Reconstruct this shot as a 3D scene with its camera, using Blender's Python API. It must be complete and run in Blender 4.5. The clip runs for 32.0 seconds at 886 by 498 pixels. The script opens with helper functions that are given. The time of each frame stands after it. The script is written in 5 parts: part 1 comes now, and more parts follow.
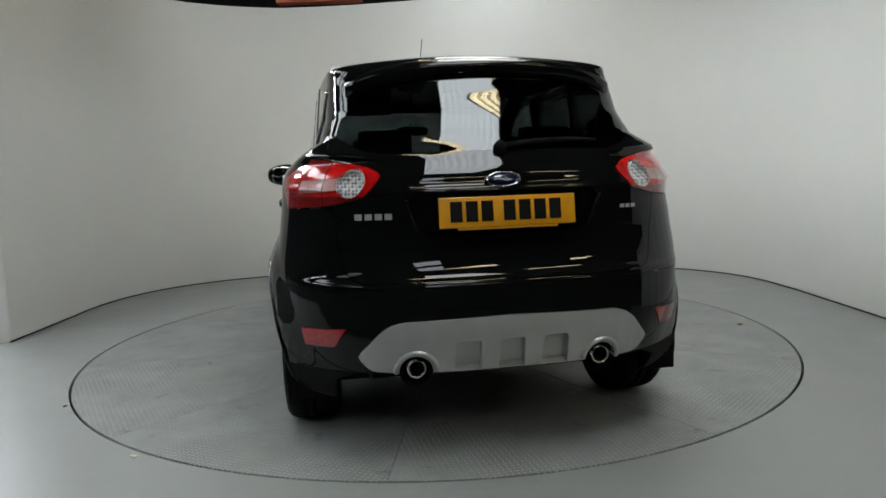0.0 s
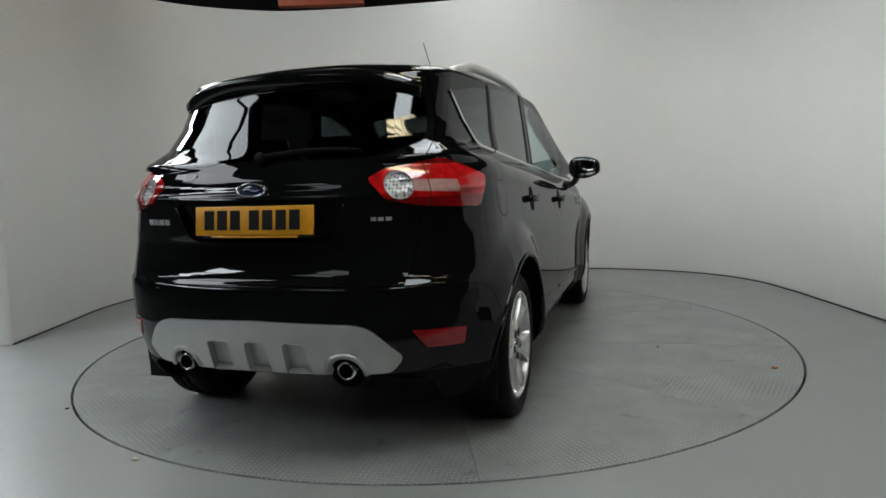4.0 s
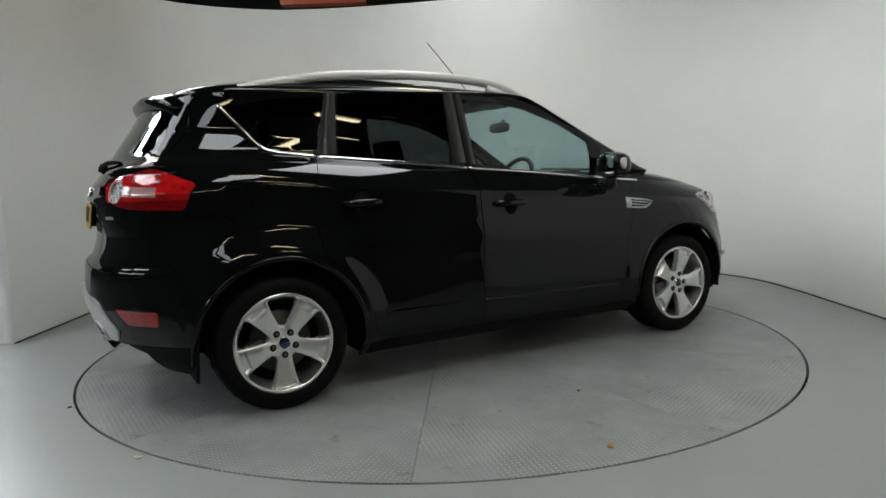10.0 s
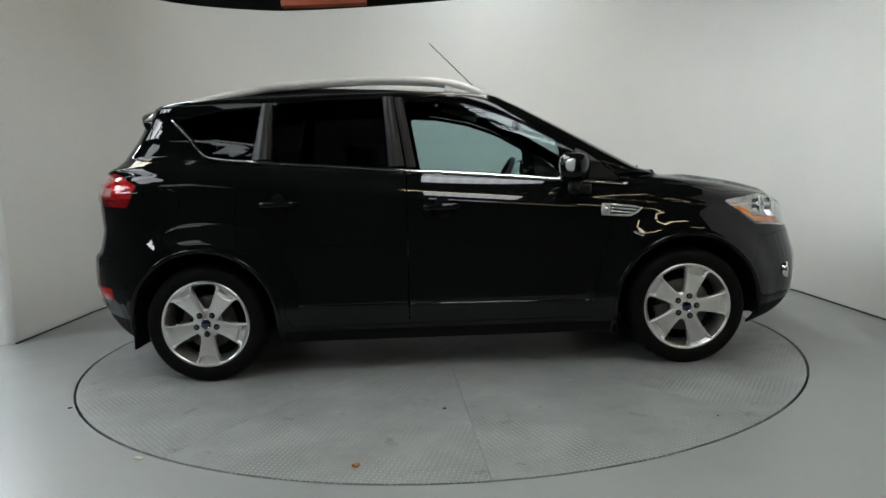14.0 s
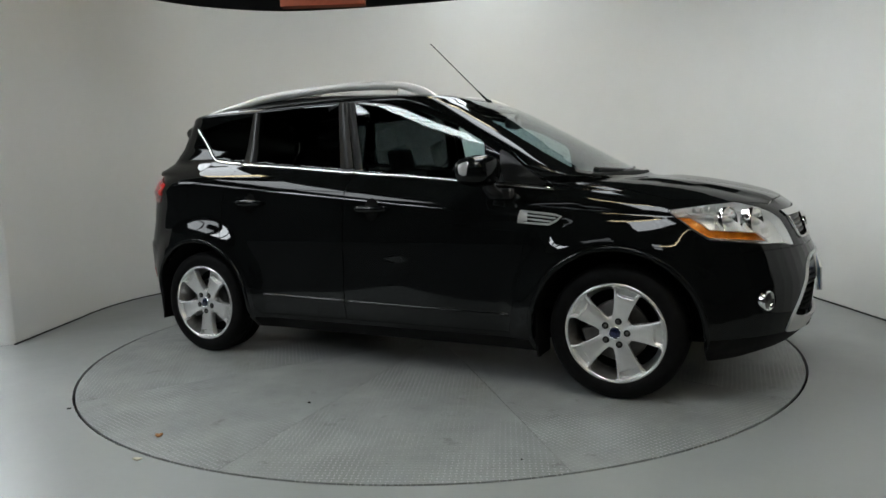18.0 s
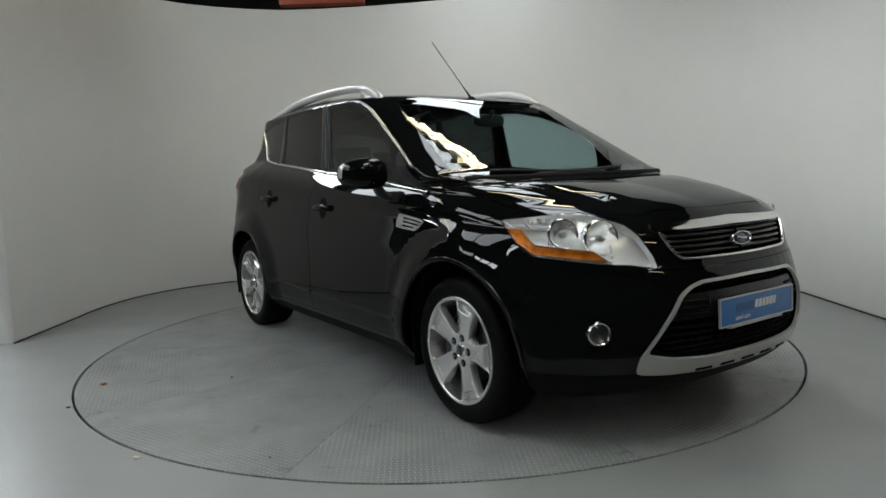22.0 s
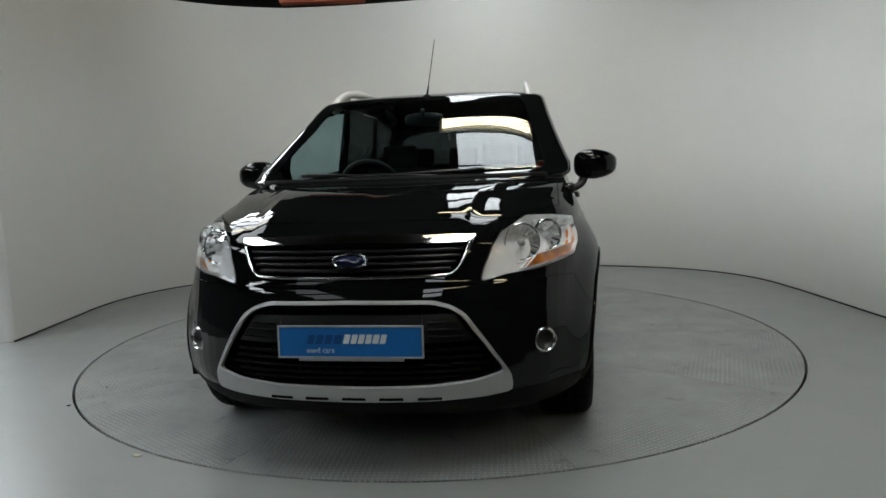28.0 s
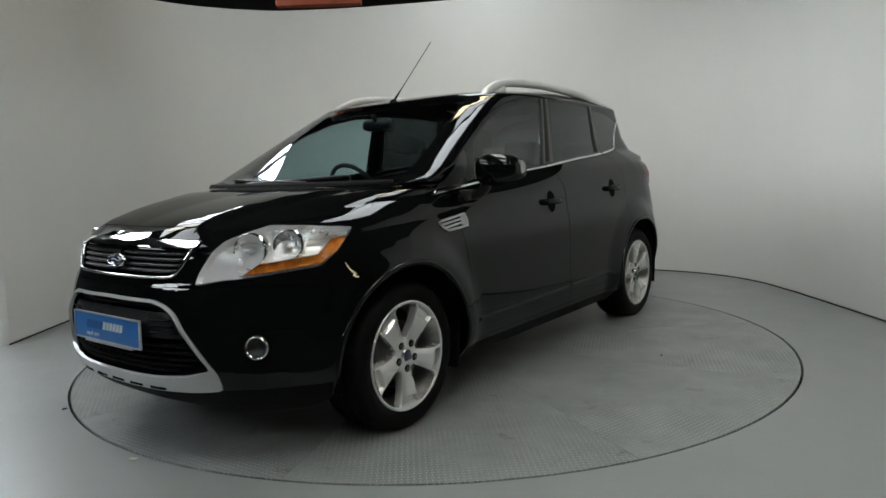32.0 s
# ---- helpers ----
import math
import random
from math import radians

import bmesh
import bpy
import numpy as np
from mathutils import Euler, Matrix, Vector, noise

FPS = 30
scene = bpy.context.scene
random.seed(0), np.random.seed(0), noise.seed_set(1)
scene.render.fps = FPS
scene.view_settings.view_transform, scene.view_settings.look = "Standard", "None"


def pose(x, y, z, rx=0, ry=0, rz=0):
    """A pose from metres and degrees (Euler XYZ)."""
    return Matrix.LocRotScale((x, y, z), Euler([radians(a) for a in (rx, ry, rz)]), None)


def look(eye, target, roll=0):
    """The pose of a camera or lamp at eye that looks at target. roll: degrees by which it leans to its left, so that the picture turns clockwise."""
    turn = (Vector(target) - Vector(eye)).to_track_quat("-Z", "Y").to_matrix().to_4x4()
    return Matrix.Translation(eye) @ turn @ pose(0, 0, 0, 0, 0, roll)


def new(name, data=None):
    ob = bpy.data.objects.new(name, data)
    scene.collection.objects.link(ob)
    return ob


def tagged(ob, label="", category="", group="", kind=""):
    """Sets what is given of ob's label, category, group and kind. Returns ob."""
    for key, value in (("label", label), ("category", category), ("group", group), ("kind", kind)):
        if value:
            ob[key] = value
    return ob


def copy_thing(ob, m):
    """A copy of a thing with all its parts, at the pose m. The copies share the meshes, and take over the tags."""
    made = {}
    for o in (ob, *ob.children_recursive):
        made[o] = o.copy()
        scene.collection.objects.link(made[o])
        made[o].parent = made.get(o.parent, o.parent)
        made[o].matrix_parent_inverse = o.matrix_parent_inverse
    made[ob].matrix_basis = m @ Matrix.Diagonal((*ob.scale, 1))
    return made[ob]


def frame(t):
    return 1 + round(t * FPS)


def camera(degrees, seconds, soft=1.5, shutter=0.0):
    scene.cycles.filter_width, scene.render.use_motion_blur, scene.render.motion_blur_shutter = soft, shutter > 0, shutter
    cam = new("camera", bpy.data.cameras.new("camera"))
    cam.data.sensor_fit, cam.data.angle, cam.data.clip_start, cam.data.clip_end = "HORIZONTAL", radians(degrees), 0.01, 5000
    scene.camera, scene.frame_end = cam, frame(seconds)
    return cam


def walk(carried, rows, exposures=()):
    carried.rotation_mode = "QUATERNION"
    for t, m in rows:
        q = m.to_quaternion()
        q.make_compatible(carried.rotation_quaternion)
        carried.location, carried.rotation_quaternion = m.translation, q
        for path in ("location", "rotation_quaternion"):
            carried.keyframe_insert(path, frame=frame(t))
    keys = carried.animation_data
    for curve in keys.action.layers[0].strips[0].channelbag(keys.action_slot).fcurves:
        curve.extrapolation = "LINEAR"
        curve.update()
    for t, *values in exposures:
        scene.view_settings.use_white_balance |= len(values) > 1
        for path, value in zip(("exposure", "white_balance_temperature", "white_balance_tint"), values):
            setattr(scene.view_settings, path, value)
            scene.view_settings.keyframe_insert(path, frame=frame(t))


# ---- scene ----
from mathutils.bvhtree import BVHTree
from mathutils.geometry import tessellate_polygon

# ---------------------------------------------------------------- camera
cam = camera(66.0, 32.0, soft=1.6)
EYE = (0.0, -4.5745, 1.1174)


def aim(yaw, pitch):
    y, p = radians(yaw), radians(pitch)
    way = Vector((-math.sin(y) * math.cos(p), math.cos(y) * math.cos(p), math.sin(p)))
    return look(EYE, Vector(EYE) + way, -2.0)


SWAY = [(0, -0.76, -6.565), (1, -0.726, -6.463), (2, -0.666, -6.356), (3, -0.628, -6.318), (4.5, -0.597, -6.343), (6, -0.529, -6.347), (7.5, -0.447, -6.348), (9, -0.47, -6.418), (11, -0.406, -6.416), (13, -0.439, -6.378), (14.5, -0.408, -6.343), (17, -0.481, -6.313), (20, -0.486, -6.311), (22, -0.549, -6.418), (24, -0.525, -6.351), (26.5, -0.551, -6.348), (27.2, -0.516, -6.404), (28, -0.513, -6.569), (28.7, -0.572, -6.631), (29.5, -0.655, -6.559), (30.5, -0.727, -6.424), (31.2, -0.734, -6.355), (32, -0.8, -6.356)]
EXPOSURE = [(0.0, 0.30), (3.0, 0.22), (6.0, 0.14), (9.0, 0.22), (11.0, 0.42), (14.0, 0.40), (17.0, 0.33), (20.0, 0.10), (23.0, 0.06), (27.0, 0.08), (30.0, 0.08), (32.0, 0.14)]
walk(cam, [(t, aim(a, b)) for t, a, b in SWAY], EXPOSURE)

# turn of the table about its middle, degrees
TURN = [(0, 98.8), (2, 85.29), (4, 71.36), (6, 56.74), (8, 42.53), (10, 28.67), (12, 14.49), (14, 0.32), (16, -13.9), (18, -27.71), (20, -41.82), (22, -56.03), (24, -70.42), (26, -84.86), (28, -99.23), (30, -113.54), (32, -127.84)]
CAR_X, CAR_Y = -1.310, 0.040
TABLE_R = 2.2163

# ---------------------------------------------------------------- world and light
world = bpy.data.worlds.new("hall_dusk")
scene.world = world
world.use_nodes = True
wn = world.node_tree.nodes
sky = wn.new("ShaderNodeTexSky")
sky.sky_type, sky.sun_disc = "NISHITA", False
sky.sun_elevation, sky.sun_rotation = radians(40), radians(200)
wn["Background"].inputs["Strength"].default_value = 0.05
world.node_tree.links.new(sky.outputs[0], wn["Background"].inputs["Color"])


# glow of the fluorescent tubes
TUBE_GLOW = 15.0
ROOF_Z = 4.2
# rooflight openings: x from, to, y from, to, glow tuned to light the room
LIGHTS = ((0.12, 1.25, -0.9, 0.55, 8.5), (0.12, 1.25, 0.60, 1.05, 5.5), (0.12, 1.25, 2.3, 5.0, 5.0), (0.12, 1.25, -4.3, -2.5, 10.0), (0.12, 1.25, -9.2, -6.8, 6.0),
          # the x -4.8 panels from y 0.7 on are unseen, added as fill
          (-4.8, -3.25, -2.8, 0.2, 5.5), (-4.8, -3.25, 0.7, 3.4, 7.0), (-4.8, -3.25, 3.7, 5.6, 14.0), (-4.8, -3.25, -7.8, -5.2, 2.0),
          # the x -6.6 row is unseen, added to brighten the right wall
          (-6.6, -5.2, 1.6, 6.4, 32.0), (-8.6, -7.0, -6.0, -2.6, 18.0), (-8.6, -7.0, -2.2, 0.2, 6.0))

# ---------------------------------------------------------------- materials
def mat(name, col, rough=0.5, metal=0.0, coat=0.0, bump=0.0, bscale=40.0, var=0.0, vscale=6.0, trans=0.0, emit=None, estr=0.0, ior=1.5, rvar=0.0, spec=0.5):
    m = bpy.data.materials.new(name)
    m.use_nodes = True
    nt = m.node_tree
    b = nt.nodes["Principled BSDF"]
    b.inputs["Base Color"].default_value = (*col, 1)
    b.inputs["Roughness"].default_value = rough
    b.inputs["Metallic"].default_value = metal
    b.inputs["Coat Weight"].default_value = coat
    b.inputs["Coat Roughness"].default_value = 0.012
    b.inputs["Coat IOR"].default_value = 1.42
    b.inputs["Transmission Weight"].default_value = trans
    b.inputs["IOR"].default_value = ior
    b.inputs["Specular IOR Level"].default_value = spec
    if emit:
        b.inputs["Emission Color"].default_value = (*emit, 1)
        b.inputs["Emission Strength"].default_value = estr
    if var or bump or rvar:
        co = nt.nodes.new("ShaderNodeTexCoord")
    if var or rvar:
        n1 = nt.nodes.new("ShaderNodeTexNoise")
        n1.inputs["Scale"].default_value = vscale
        n1.inputs["Detail"].default_value = 6
        n1.inputs["Roughness"].default_value = 0.65
        nt.links.new(co.outputs["Object"], n1.inputs["Vector"])
        if var:
            r = nt.nodes.new("ShaderNodeValToRGB")
            r.color_ramp.elements[0].position, r.color_ramp.elements[1].position = 0.3, 0.7
            r.color_ramp.elements[0].color = (*[c * (1 - var) for c in col], 1)
            r.color_ramp.elements[1].color = (*[min(1, c * (1 + var)) for c in col], 1)
            nt.links.new(n1.outputs["Fac"], r.inputs["Fac"])
            nt.links.new(r.outputs["Color"], b.inputs["Base Color"])
        if rvar:
            mr = nt.nodes.new("ShaderNodeMapRange")
            mr.inputs["From Min"].default_value, mr.inputs["From Max"].default_value = 0.3, 0.7
            mr.inputs["To Min"].default_value, mr.inputs["To Max"].default_value = max(0, rough - rvar), rough + rvar
            nt.links.new(n1.outputs["Fac"], mr.inputs["Value"])
            nt.links.new(mr.outputs["Result"], b.inputs["Roughness"])
    if bump:
        n2 = nt.nodes.new("ShaderNodeTexNoise")
        n2.inputs["Scale"].default_value = bscale
        n2.inputs["Detail"].default_value = 4
        nt.links.new(co.outputs["Object"], n2.inputs["Vector"])
        bp = nt.nodes.new("ShaderNodeBump")
        bp.inputs["Strength"].default_value = 1.0
        bp.inputs["Distance"].default_value = bump
        nt.links.new(n2.outputs["Fac"], bp.inputs["Height"])
        nt.links.new(bp.outputs["Normal"], b.inputs["Normal"])
    return m


M_PAINT = mat("black_paint", (0.0040, 0.0047, 0.0047), 0.6, coat=0.80, var=0.25, vscale=2.0, spec=0.0)
M_BLACK = mat("black_plastic", (0.006, 0.006, 0.006), 0.65, bump=0.0006, bscale=400, var=0.2, spec=0.12)
M_SATIN = mat("satin_black_trim", (0.008, 0.008, 0.008), 0.32, bump=0.0002, bscale=300)
M_VOID = mat("dark_lining", (0.006, 0.006, 0.006), 0.9, var=0.3, spec=0.1)
M_RUBBER = mat("tyre_rubber", (0.0045, 0.0045, 0.0045), 0.6, bump=0.0008, bscale=160, var=0.35, vscale=20, spec=0.08)
M_ALLOY = mat("silver_alloy", (0.76, 0.76, 0.74), 0.24, metal=0.7, coat=0.5, var=0.06, vscale=14)
M_SILVER = mat("silver_paint", (0.50, 0.51, 0.50), 0.36, metal=0.35, coat=0.4, var=0.05, vscale=5)
M_RAIL = mat("pale_satin_silver", (0.62, 0.62, 0.60), 0.38, metal=0.15, coat=0.3, var=0.05, vscale=5)
M_CHROME = mat("chrome", (0.82, 0.82, 0.80), 0.08, metal=1.0, rvar=0.04)
# steel colour darkened for shade behind the spokes; nuts and fog reflectors share it
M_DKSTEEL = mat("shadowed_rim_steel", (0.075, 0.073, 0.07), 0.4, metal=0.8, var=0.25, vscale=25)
M_STEEL = mat("brushed_steel", (0.36, 0.35, 0.34), 0.35, metal=0.9, var=0.2, vscale=30)


def pane_mat(name, tint, ior=1.5, rough=0.0):
    """Thin glass: a tinted clear sheet with a mirror gloss that grows at flat angles."""
    m = bpy.data.materials.new(name)
    m.use_nodes = True
    nt = m.node_tree
    nt.nodes.remove(nt.nodes["Principled BSDF"])
    tr = nt.nodes.new("ShaderNodeBsdfTransparent")
    tr.inputs["Color"].default_value = (*tint, 1)
    gl = nt.nodes.new("ShaderNodeBsdfGlossy")
    gl.inputs["Roughness"].default_value = rough
    gl.inputs["Color"].default_value = (0.95, 0.97, 0.97, 1)
    fr = nt.nodes.new("ShaderNodeLayerWeight")
    fr.inputs["Blend"].default_value = 0.5
    pw = nt.nodes.new("ShaderNodeMath")
    pw.operation = "POWER"
    pw.inputs[1].default_value = 4.5
    ad = nt.nodes.new("ShaderNodeMath")
    ad.operation = "MULTIPLY_ADD"
    base = ((ior - 1) / (ior + 1)) ** 2
    ad.inputs[1].default_value, ad.inputs[2].default_value = 1 - base, base
    mx = nt.nodes.new("ShaderNodeMixShader")
    nt.links.new(fr.outputs["Facing"], pw.inputs[0])
    nt.links.new(pw.outputs[0], ad.inputs[0])
    nt.links.new(ad.outputs[0], mx.inputs[0])
    nt.links.new(tr.outputs[0], mx.inputs[1])
    nt.links.new(gl.outputs[0], mx.inputs[2])
    nt.links.new(mx.outputs[0], nt.nodes["Material Output"].inputs["Surface"])
    return m


M_GLASS = pane_mat("clear_tinted_glass", (0.62, 0.75, 0.76), 1.5)
M_PRIV = pane_mat("privacy_glass", (0.055, 0.062, 0.062), 1.5)
M_CLEAR = pane_mat("clear_lens", (0.94, 0.95, 0.95), 1.45)
M_RED = mat("red_lens", (0.46, 0.007, 0.008), 0.12, coat=1.0, var=0.5, vscale=30)
M_AMBER = mat("amber_lens", (0.85, 0.21, 0.02), 0.2, coat=1.0, var=0.55, vscale=28)
M_BOWL = mat("lamp_reflector", (0.95, 0.95, 0.95), 0.22, metal=0.25, coat=0.5, bump=0.003, bscale=14)
M_LAMPGREY = mat("lamp_bezel_grey", (0.52, 0.53, 0.53), 0.3, metal=0.4, var=0.1, vscale=30)
M_YELLOW = mat("plate_yellow", (0.66, 0.30, 0.004), 0.4, coat=0.4, var=0.06, vscale=30)
M_BLUE = mat("plate_blue", (0.012, 0.14, 0.42), 0.35, coat=0.4, var=0.05, vscale=20)
M_DKBLUE = mat("dark_blue_print", (0.008, 0.07, 0.22), 0.4)
M_PRINT = mat("pale_print", (0.62, 0.66, 0.66), 0.45)
M_INK = mat("black_print", (0.006, 0.006, 0.006), 0.5, spec=0.15)
M_EMBLEM = mat("blue_enamel", (0.006, 0.012, 0.05), 0.2, coat=1.0)
M_CLOTH = mat("charcoal_cloth", (0.016, 0.016, 0.017), 0.9, bump=0.001, bscale=250, var=0.3)
M_DASH = mat("soft_dashboard", (0.014, 0.014, 0.015), 0.6, bump=0.0006, bscale=200)
M_WHITE = mat("white_wall", (0.62, 0.62, 0.60), 0.55, var=0.03, vscale=0.7, bump=0.0015, bscale=3)
M_FLOOR = mat("grey_floor", (0.235, 0.247, 0.240), 0.36, var=0.08, vscale=2.2, bump=0.0006, bscale=12, rvar=0.08)
M_HALLFLOOR = mat("dark_workshop_floor", (0.014, 0.014, 0.014), 0.85, var=0.3, vscale=1.5, spec=0.2)
M_ROOF = mat("dark_roof_lining", (0.02, 0.02, 0.021), 0.9, var=0.2)
M_SEAM = mat("dark_joint", (0.012, 0.012, 0.012), 0.8)


# ---------------------------------------------------------------- mesh helpers
def part(name, bm, material, parent, label="", smooth=True):
    me = bpy.data.meshes.new(name)
    bm.to_mesh(me)
    bm.free()
    for p in me.polygons:
        p.use_smooth = smooth
    me.materials.append(material)
    ob = new(name, me)
    if parent:
        ob.parent = parent
    if label:
        ob["label"] = label
    return ob


def thing(name, label, category, group="", kind=""):
    return tagged(new(name), label, category, group, kind)


def box(bm, x0, x1, y0, y1, z0, z1, m=None, bevel=0.0):
    r = bmesh.ops.create_cube(bm, size=1.0)
    vs = r["verts"]
    bmesh.ops.transform(bm, verts=vs, matrix=Matrix.Translation(((x0 + x1) / 2, (y0 + y1) / 2, (z0 + z1) / 2)) @ Matrix.Diagonal((abs(x1 - x0), abs(y1 - y0), abs(z1 - z0), 1)))
    if bevel:
        es = list({e for v in vs for e in v.link_edges})
        b = bmesh.ops.bevel(bm, geom=es, offset=bevel, segments=2, affect="EDGES", profile=0.7)
        vs = list({v for f in b["faces"] for v in f.verts} | {v for v in vs if v.is_valid})
    if m:
        bmesh.ops.transform(bm, verts=[v for v in vs if v.is_valid], matrix=m)
    return bm


def boxes(*args, **k):
    bm = bmesh.new()
    box(bm, *args, **k)
    return bm


def lathe(bm, profile, m=None, n=48, closed=False):
    """Turn a profile of (radius, height) about the z axis."""
    rings = []
    for r, h in profile:
        rings.append([bm.verts.new((r * math.cos(2 * math.pi * i / n), r * math.sin(2 * math.pi * i / n), h)) for i in range(n)] if r > 1e-6 else [bm.verts.new((0, 0, h))])
    pairs = list(zip(rings, rings[1:]))
    if closed:
        pairs.append((rings[-1], rings[0]))
    for a, b in pairs:
        for i in range(n):
            q = [a[i % len(a)], a[(i + 1) % len(a)], b[(i + 1) % len(b)], b[i % len(b)]]
            q = [v for k, v in enumerate(q) if v not in q[:k]]
            if len(q) > 2:
                bm.faces.new(q)
    vs = [v for r in rings for v in r]
    if m:
        bmesh.ops.transform(bm, verts=vs, matrix=m)
    return bm


def sweep(bm, path, section, ups=None, closed=False, caps=True):
    """Carry a closed section of (side, up) points along a path of 3D points."""
    path = [Vector(p) for p in path]
    n = len(path)
    rings = []
    for i, p in enumerate(path):
        a = path[(i - 1) % n] if closed else path[max(i - 1, 0)]
        b = path[(i + 1) % n] if closed else path[min(i + 1, n - 1)]
        t = (b - a).normalized()
        up = Vector(ups[i] if isinstance(ups, list) else (ups or (0, 0, 1)))
        s = t.cross(up).normalized()
        u = s.cross(t)
        sec = section(i / max(1, n - 1)) if callable(section) else section
        rings.append([bm.verts.new(p + s * x + u * y) for x, y in sec])
    k = len(rings[0])
    for i in range(n if closed else n - 1):
        a, b = rings[i], rings[(i + 1) % n]
        for j in range(k):
            bm.faces.new((a[j], a[(j + 1) % k], b[(j + 1) % k], b[j]))
    if caps and not closed:
        bm.faces.new(list(reversed(rings[0])))
        bm.faces.new(rings[-1])
    return bm


def ring_section(r, n=8, ry=None):
    return [(r * math.cos(2 * math.pi * i / n), (ry or r) * math.sin(2 * math.pi * i / n)) for i in range(n)]


def spline(pts, n=8):
    """Points along a smooth curve through the given ones."""
    pts = [Vector(p) for p in pts]
    out = []
    for i in range(len(pts) - 1):
        p0, p1, p2, p3 = pts[max(i - 1, 0)], pts[i], pts[i + 1], pts[min(i + 2, len(pts) - 1)]
        for k in range(n):
            t = k / n
            out.append(0.5 * ((2 * p1) + (p2 - p0) * t + (2 * p0 - 5 * p1 + 4 * p2 - p3) * t * t + (3 * p1 - p0 - 3 * p2 + p3) * t ** 3))
    out.append(pts[-1])
    return out


# ---------------------------------------------------------------- the hall
def wall_point(a):
    """Foot of the curved white wall; a runs from the free end beside the camera, round the back, to the other side."""
    if a < 0.22:
        return (-3.06, 0.26 + a / 0.22 * 0.94)
    if a > 0.72:
        return (3.08, 1.2 - (a - 0.72) / 0.28 * 3.6)
    th = (a - 0.22) / 0.5 * math.pi
    n = 2.6
    c, s = math.cos(th), math.sin(th)
    x = -3.07 * math.copysign(abs(c) ** (2 / n), c)
    b = 2.0 - 0.12 * x / 3.0
    return (x, 1.2 + b * abs(s) ** (2 / n))


def build_hall():
    bm = bmesh.new()
    n = 160
    pts = [wall_point(i / n) for i in range(n + 1)]
    top = 2.93
    inner, outer = [], []
    for i, (x, y) in enumerate(pts):
        a, b = pts[max(i - 1, 0)], pts[min(i + 1, n)]
        t = Vector((b[0] - a[0], b[1] - a[1], 0)).normalized()
        o = Vector((-t.y, t.x, 0)) * 0.16
        inner.append((bm.verts.new((x, y, 0)), bm.verts.new((x, y, top + 0.04 * max(0.0, x + 1.6)))))
        outer.append((bm.verts.new((x + o.x, y + o.y, 0)), bm.verts.new((x + o.x, y + o.y, top + 0.04 * max(0.0, x + 1.6)))))
    for i in range(n):
        bm.faces.new((inner[i][0], inner[i][1], inner[i + 1][1], inner[i + 1][0]))
        bm.faces.new((outer[i][0], outer[i + 1][0], outer[i + 1][1], outer[i][1]))
        bm.faces.new((inner[i][1], outer[i][1], outer[i + 1][1], inner[i + 1][1]))
    for i in (0, n):
        bm.faces.new((inner[i][0], outer[i][0], outer[i][1], inner[i][1]))
    bmesh.ops.recalc_face_normals(bm, faces=bm.faces)
    w = part("wall_curved", bm, M_WHITE, None)
    tagged(w, "smooth white curved studio backdrop wall around the turntable", "wall", kind="structure")
    # dark strip stands for the shadow gap where wall meets floor
    bm = bmesh.new()
    foot = [Vector((x, y, 0.004)) for x, y in pts]
    sweep(bm, foot, [(-0.004, -0.004), (0.010, -0.004), (0.010, 0.006), (-0.004, 0.006)], (0, 0, 1))
    bmesh.ops.recalc_face_normals(bm, faces=bm.faces)
    j = part("wall_joint", bm, M_SEAM, None, smooth=False)
    tagged(j, "thin dark strip for the shadow gap joint at the foot of the backdrop wall", "joint", kind="structure")
    # floor with a round hole for the table
    bm = bmesh.new()
    k = 128
    a = [bm.verts.new(((TABLE_R + 0.006) * math.cos(2 * math.pi * i / k), (TABLE_R + 0.006) * math.sin(2 * math.pi * i / k), 0)) for i in range(k)]
    lip = [bm.verts.new((v.co.x, v.co.y, -0.08)) for v in a]
    b = []
    for i in range(k):
        c, s = math.cos(2 * math.pi * i / k), math.sin(2 * math.pi * i / k)
        q = min(3.4 / max(abs(c), 1e-6), 3.7 / max(s, 1e-6) if s > 0 else 2.7 / max(-s, 1e-6))
        b.append(bm.verts.new((q * c, q * s, 0)))
    for i in range(k):
        j = (i + 1) % k
        bm.faces.new((a[i], b[i], b[j], a[j]))
        bm.faces.new((lip[i], a[i], a[j], lip[j]))
    fl = part("floor", bm, M_FLOOR, None, smooth=False)
    tagged(fl, "smooth grey painted concrete floor around the turntable", "floor", kind="structure")
    # unseen dark floor, added so the car's flanks reflect no lit floor
    bm = boxes(-12, 12, -12, -2.7, -0.1, -0.004)
    box(bm, -12, -3.4, -2.7, 12, -0.1, -0.004)
    box(bm, 3.4, 12, -2.7, 12, -0.1, -0.004)
    box(bm, -3.4, 3.4, 3.7, 12, -0.1, -0.004)
    hf = part("floor_hall", bm, M_HALLFLOOR, None, smooth=False)
    tagged(hf, "unseen dark floor around the studio, added to keep body reflections dark", "floor", kind="structure")
    pit = part("turntable_pit", boxes(-2.3, 2.3, -2.3, 2.3, -0.12, -0.09), M_SEAM, None)
    tagged(pit, "dark pit floor beneath the turntable", "pit", kind="structure")
    # the hall behind the camera
    for nm, args in (("wall_south", (-12, 12, -12.2, -12, 0, 4.4)), ("wall_north", (-12, 12, 12, 12.2, 0, 4.4)), ("wall_west", (-12.2, -12, -12, 12, 0, 4.4)), ("wall_east", (12, 12.2, -12, 12, 0, 4.4))):
        o = part(nm, boxes(*args), M_ROOF, None, smooth=False)
        tagged(o, "dark plain wall of the workshop hall", "wall", kind="structure")


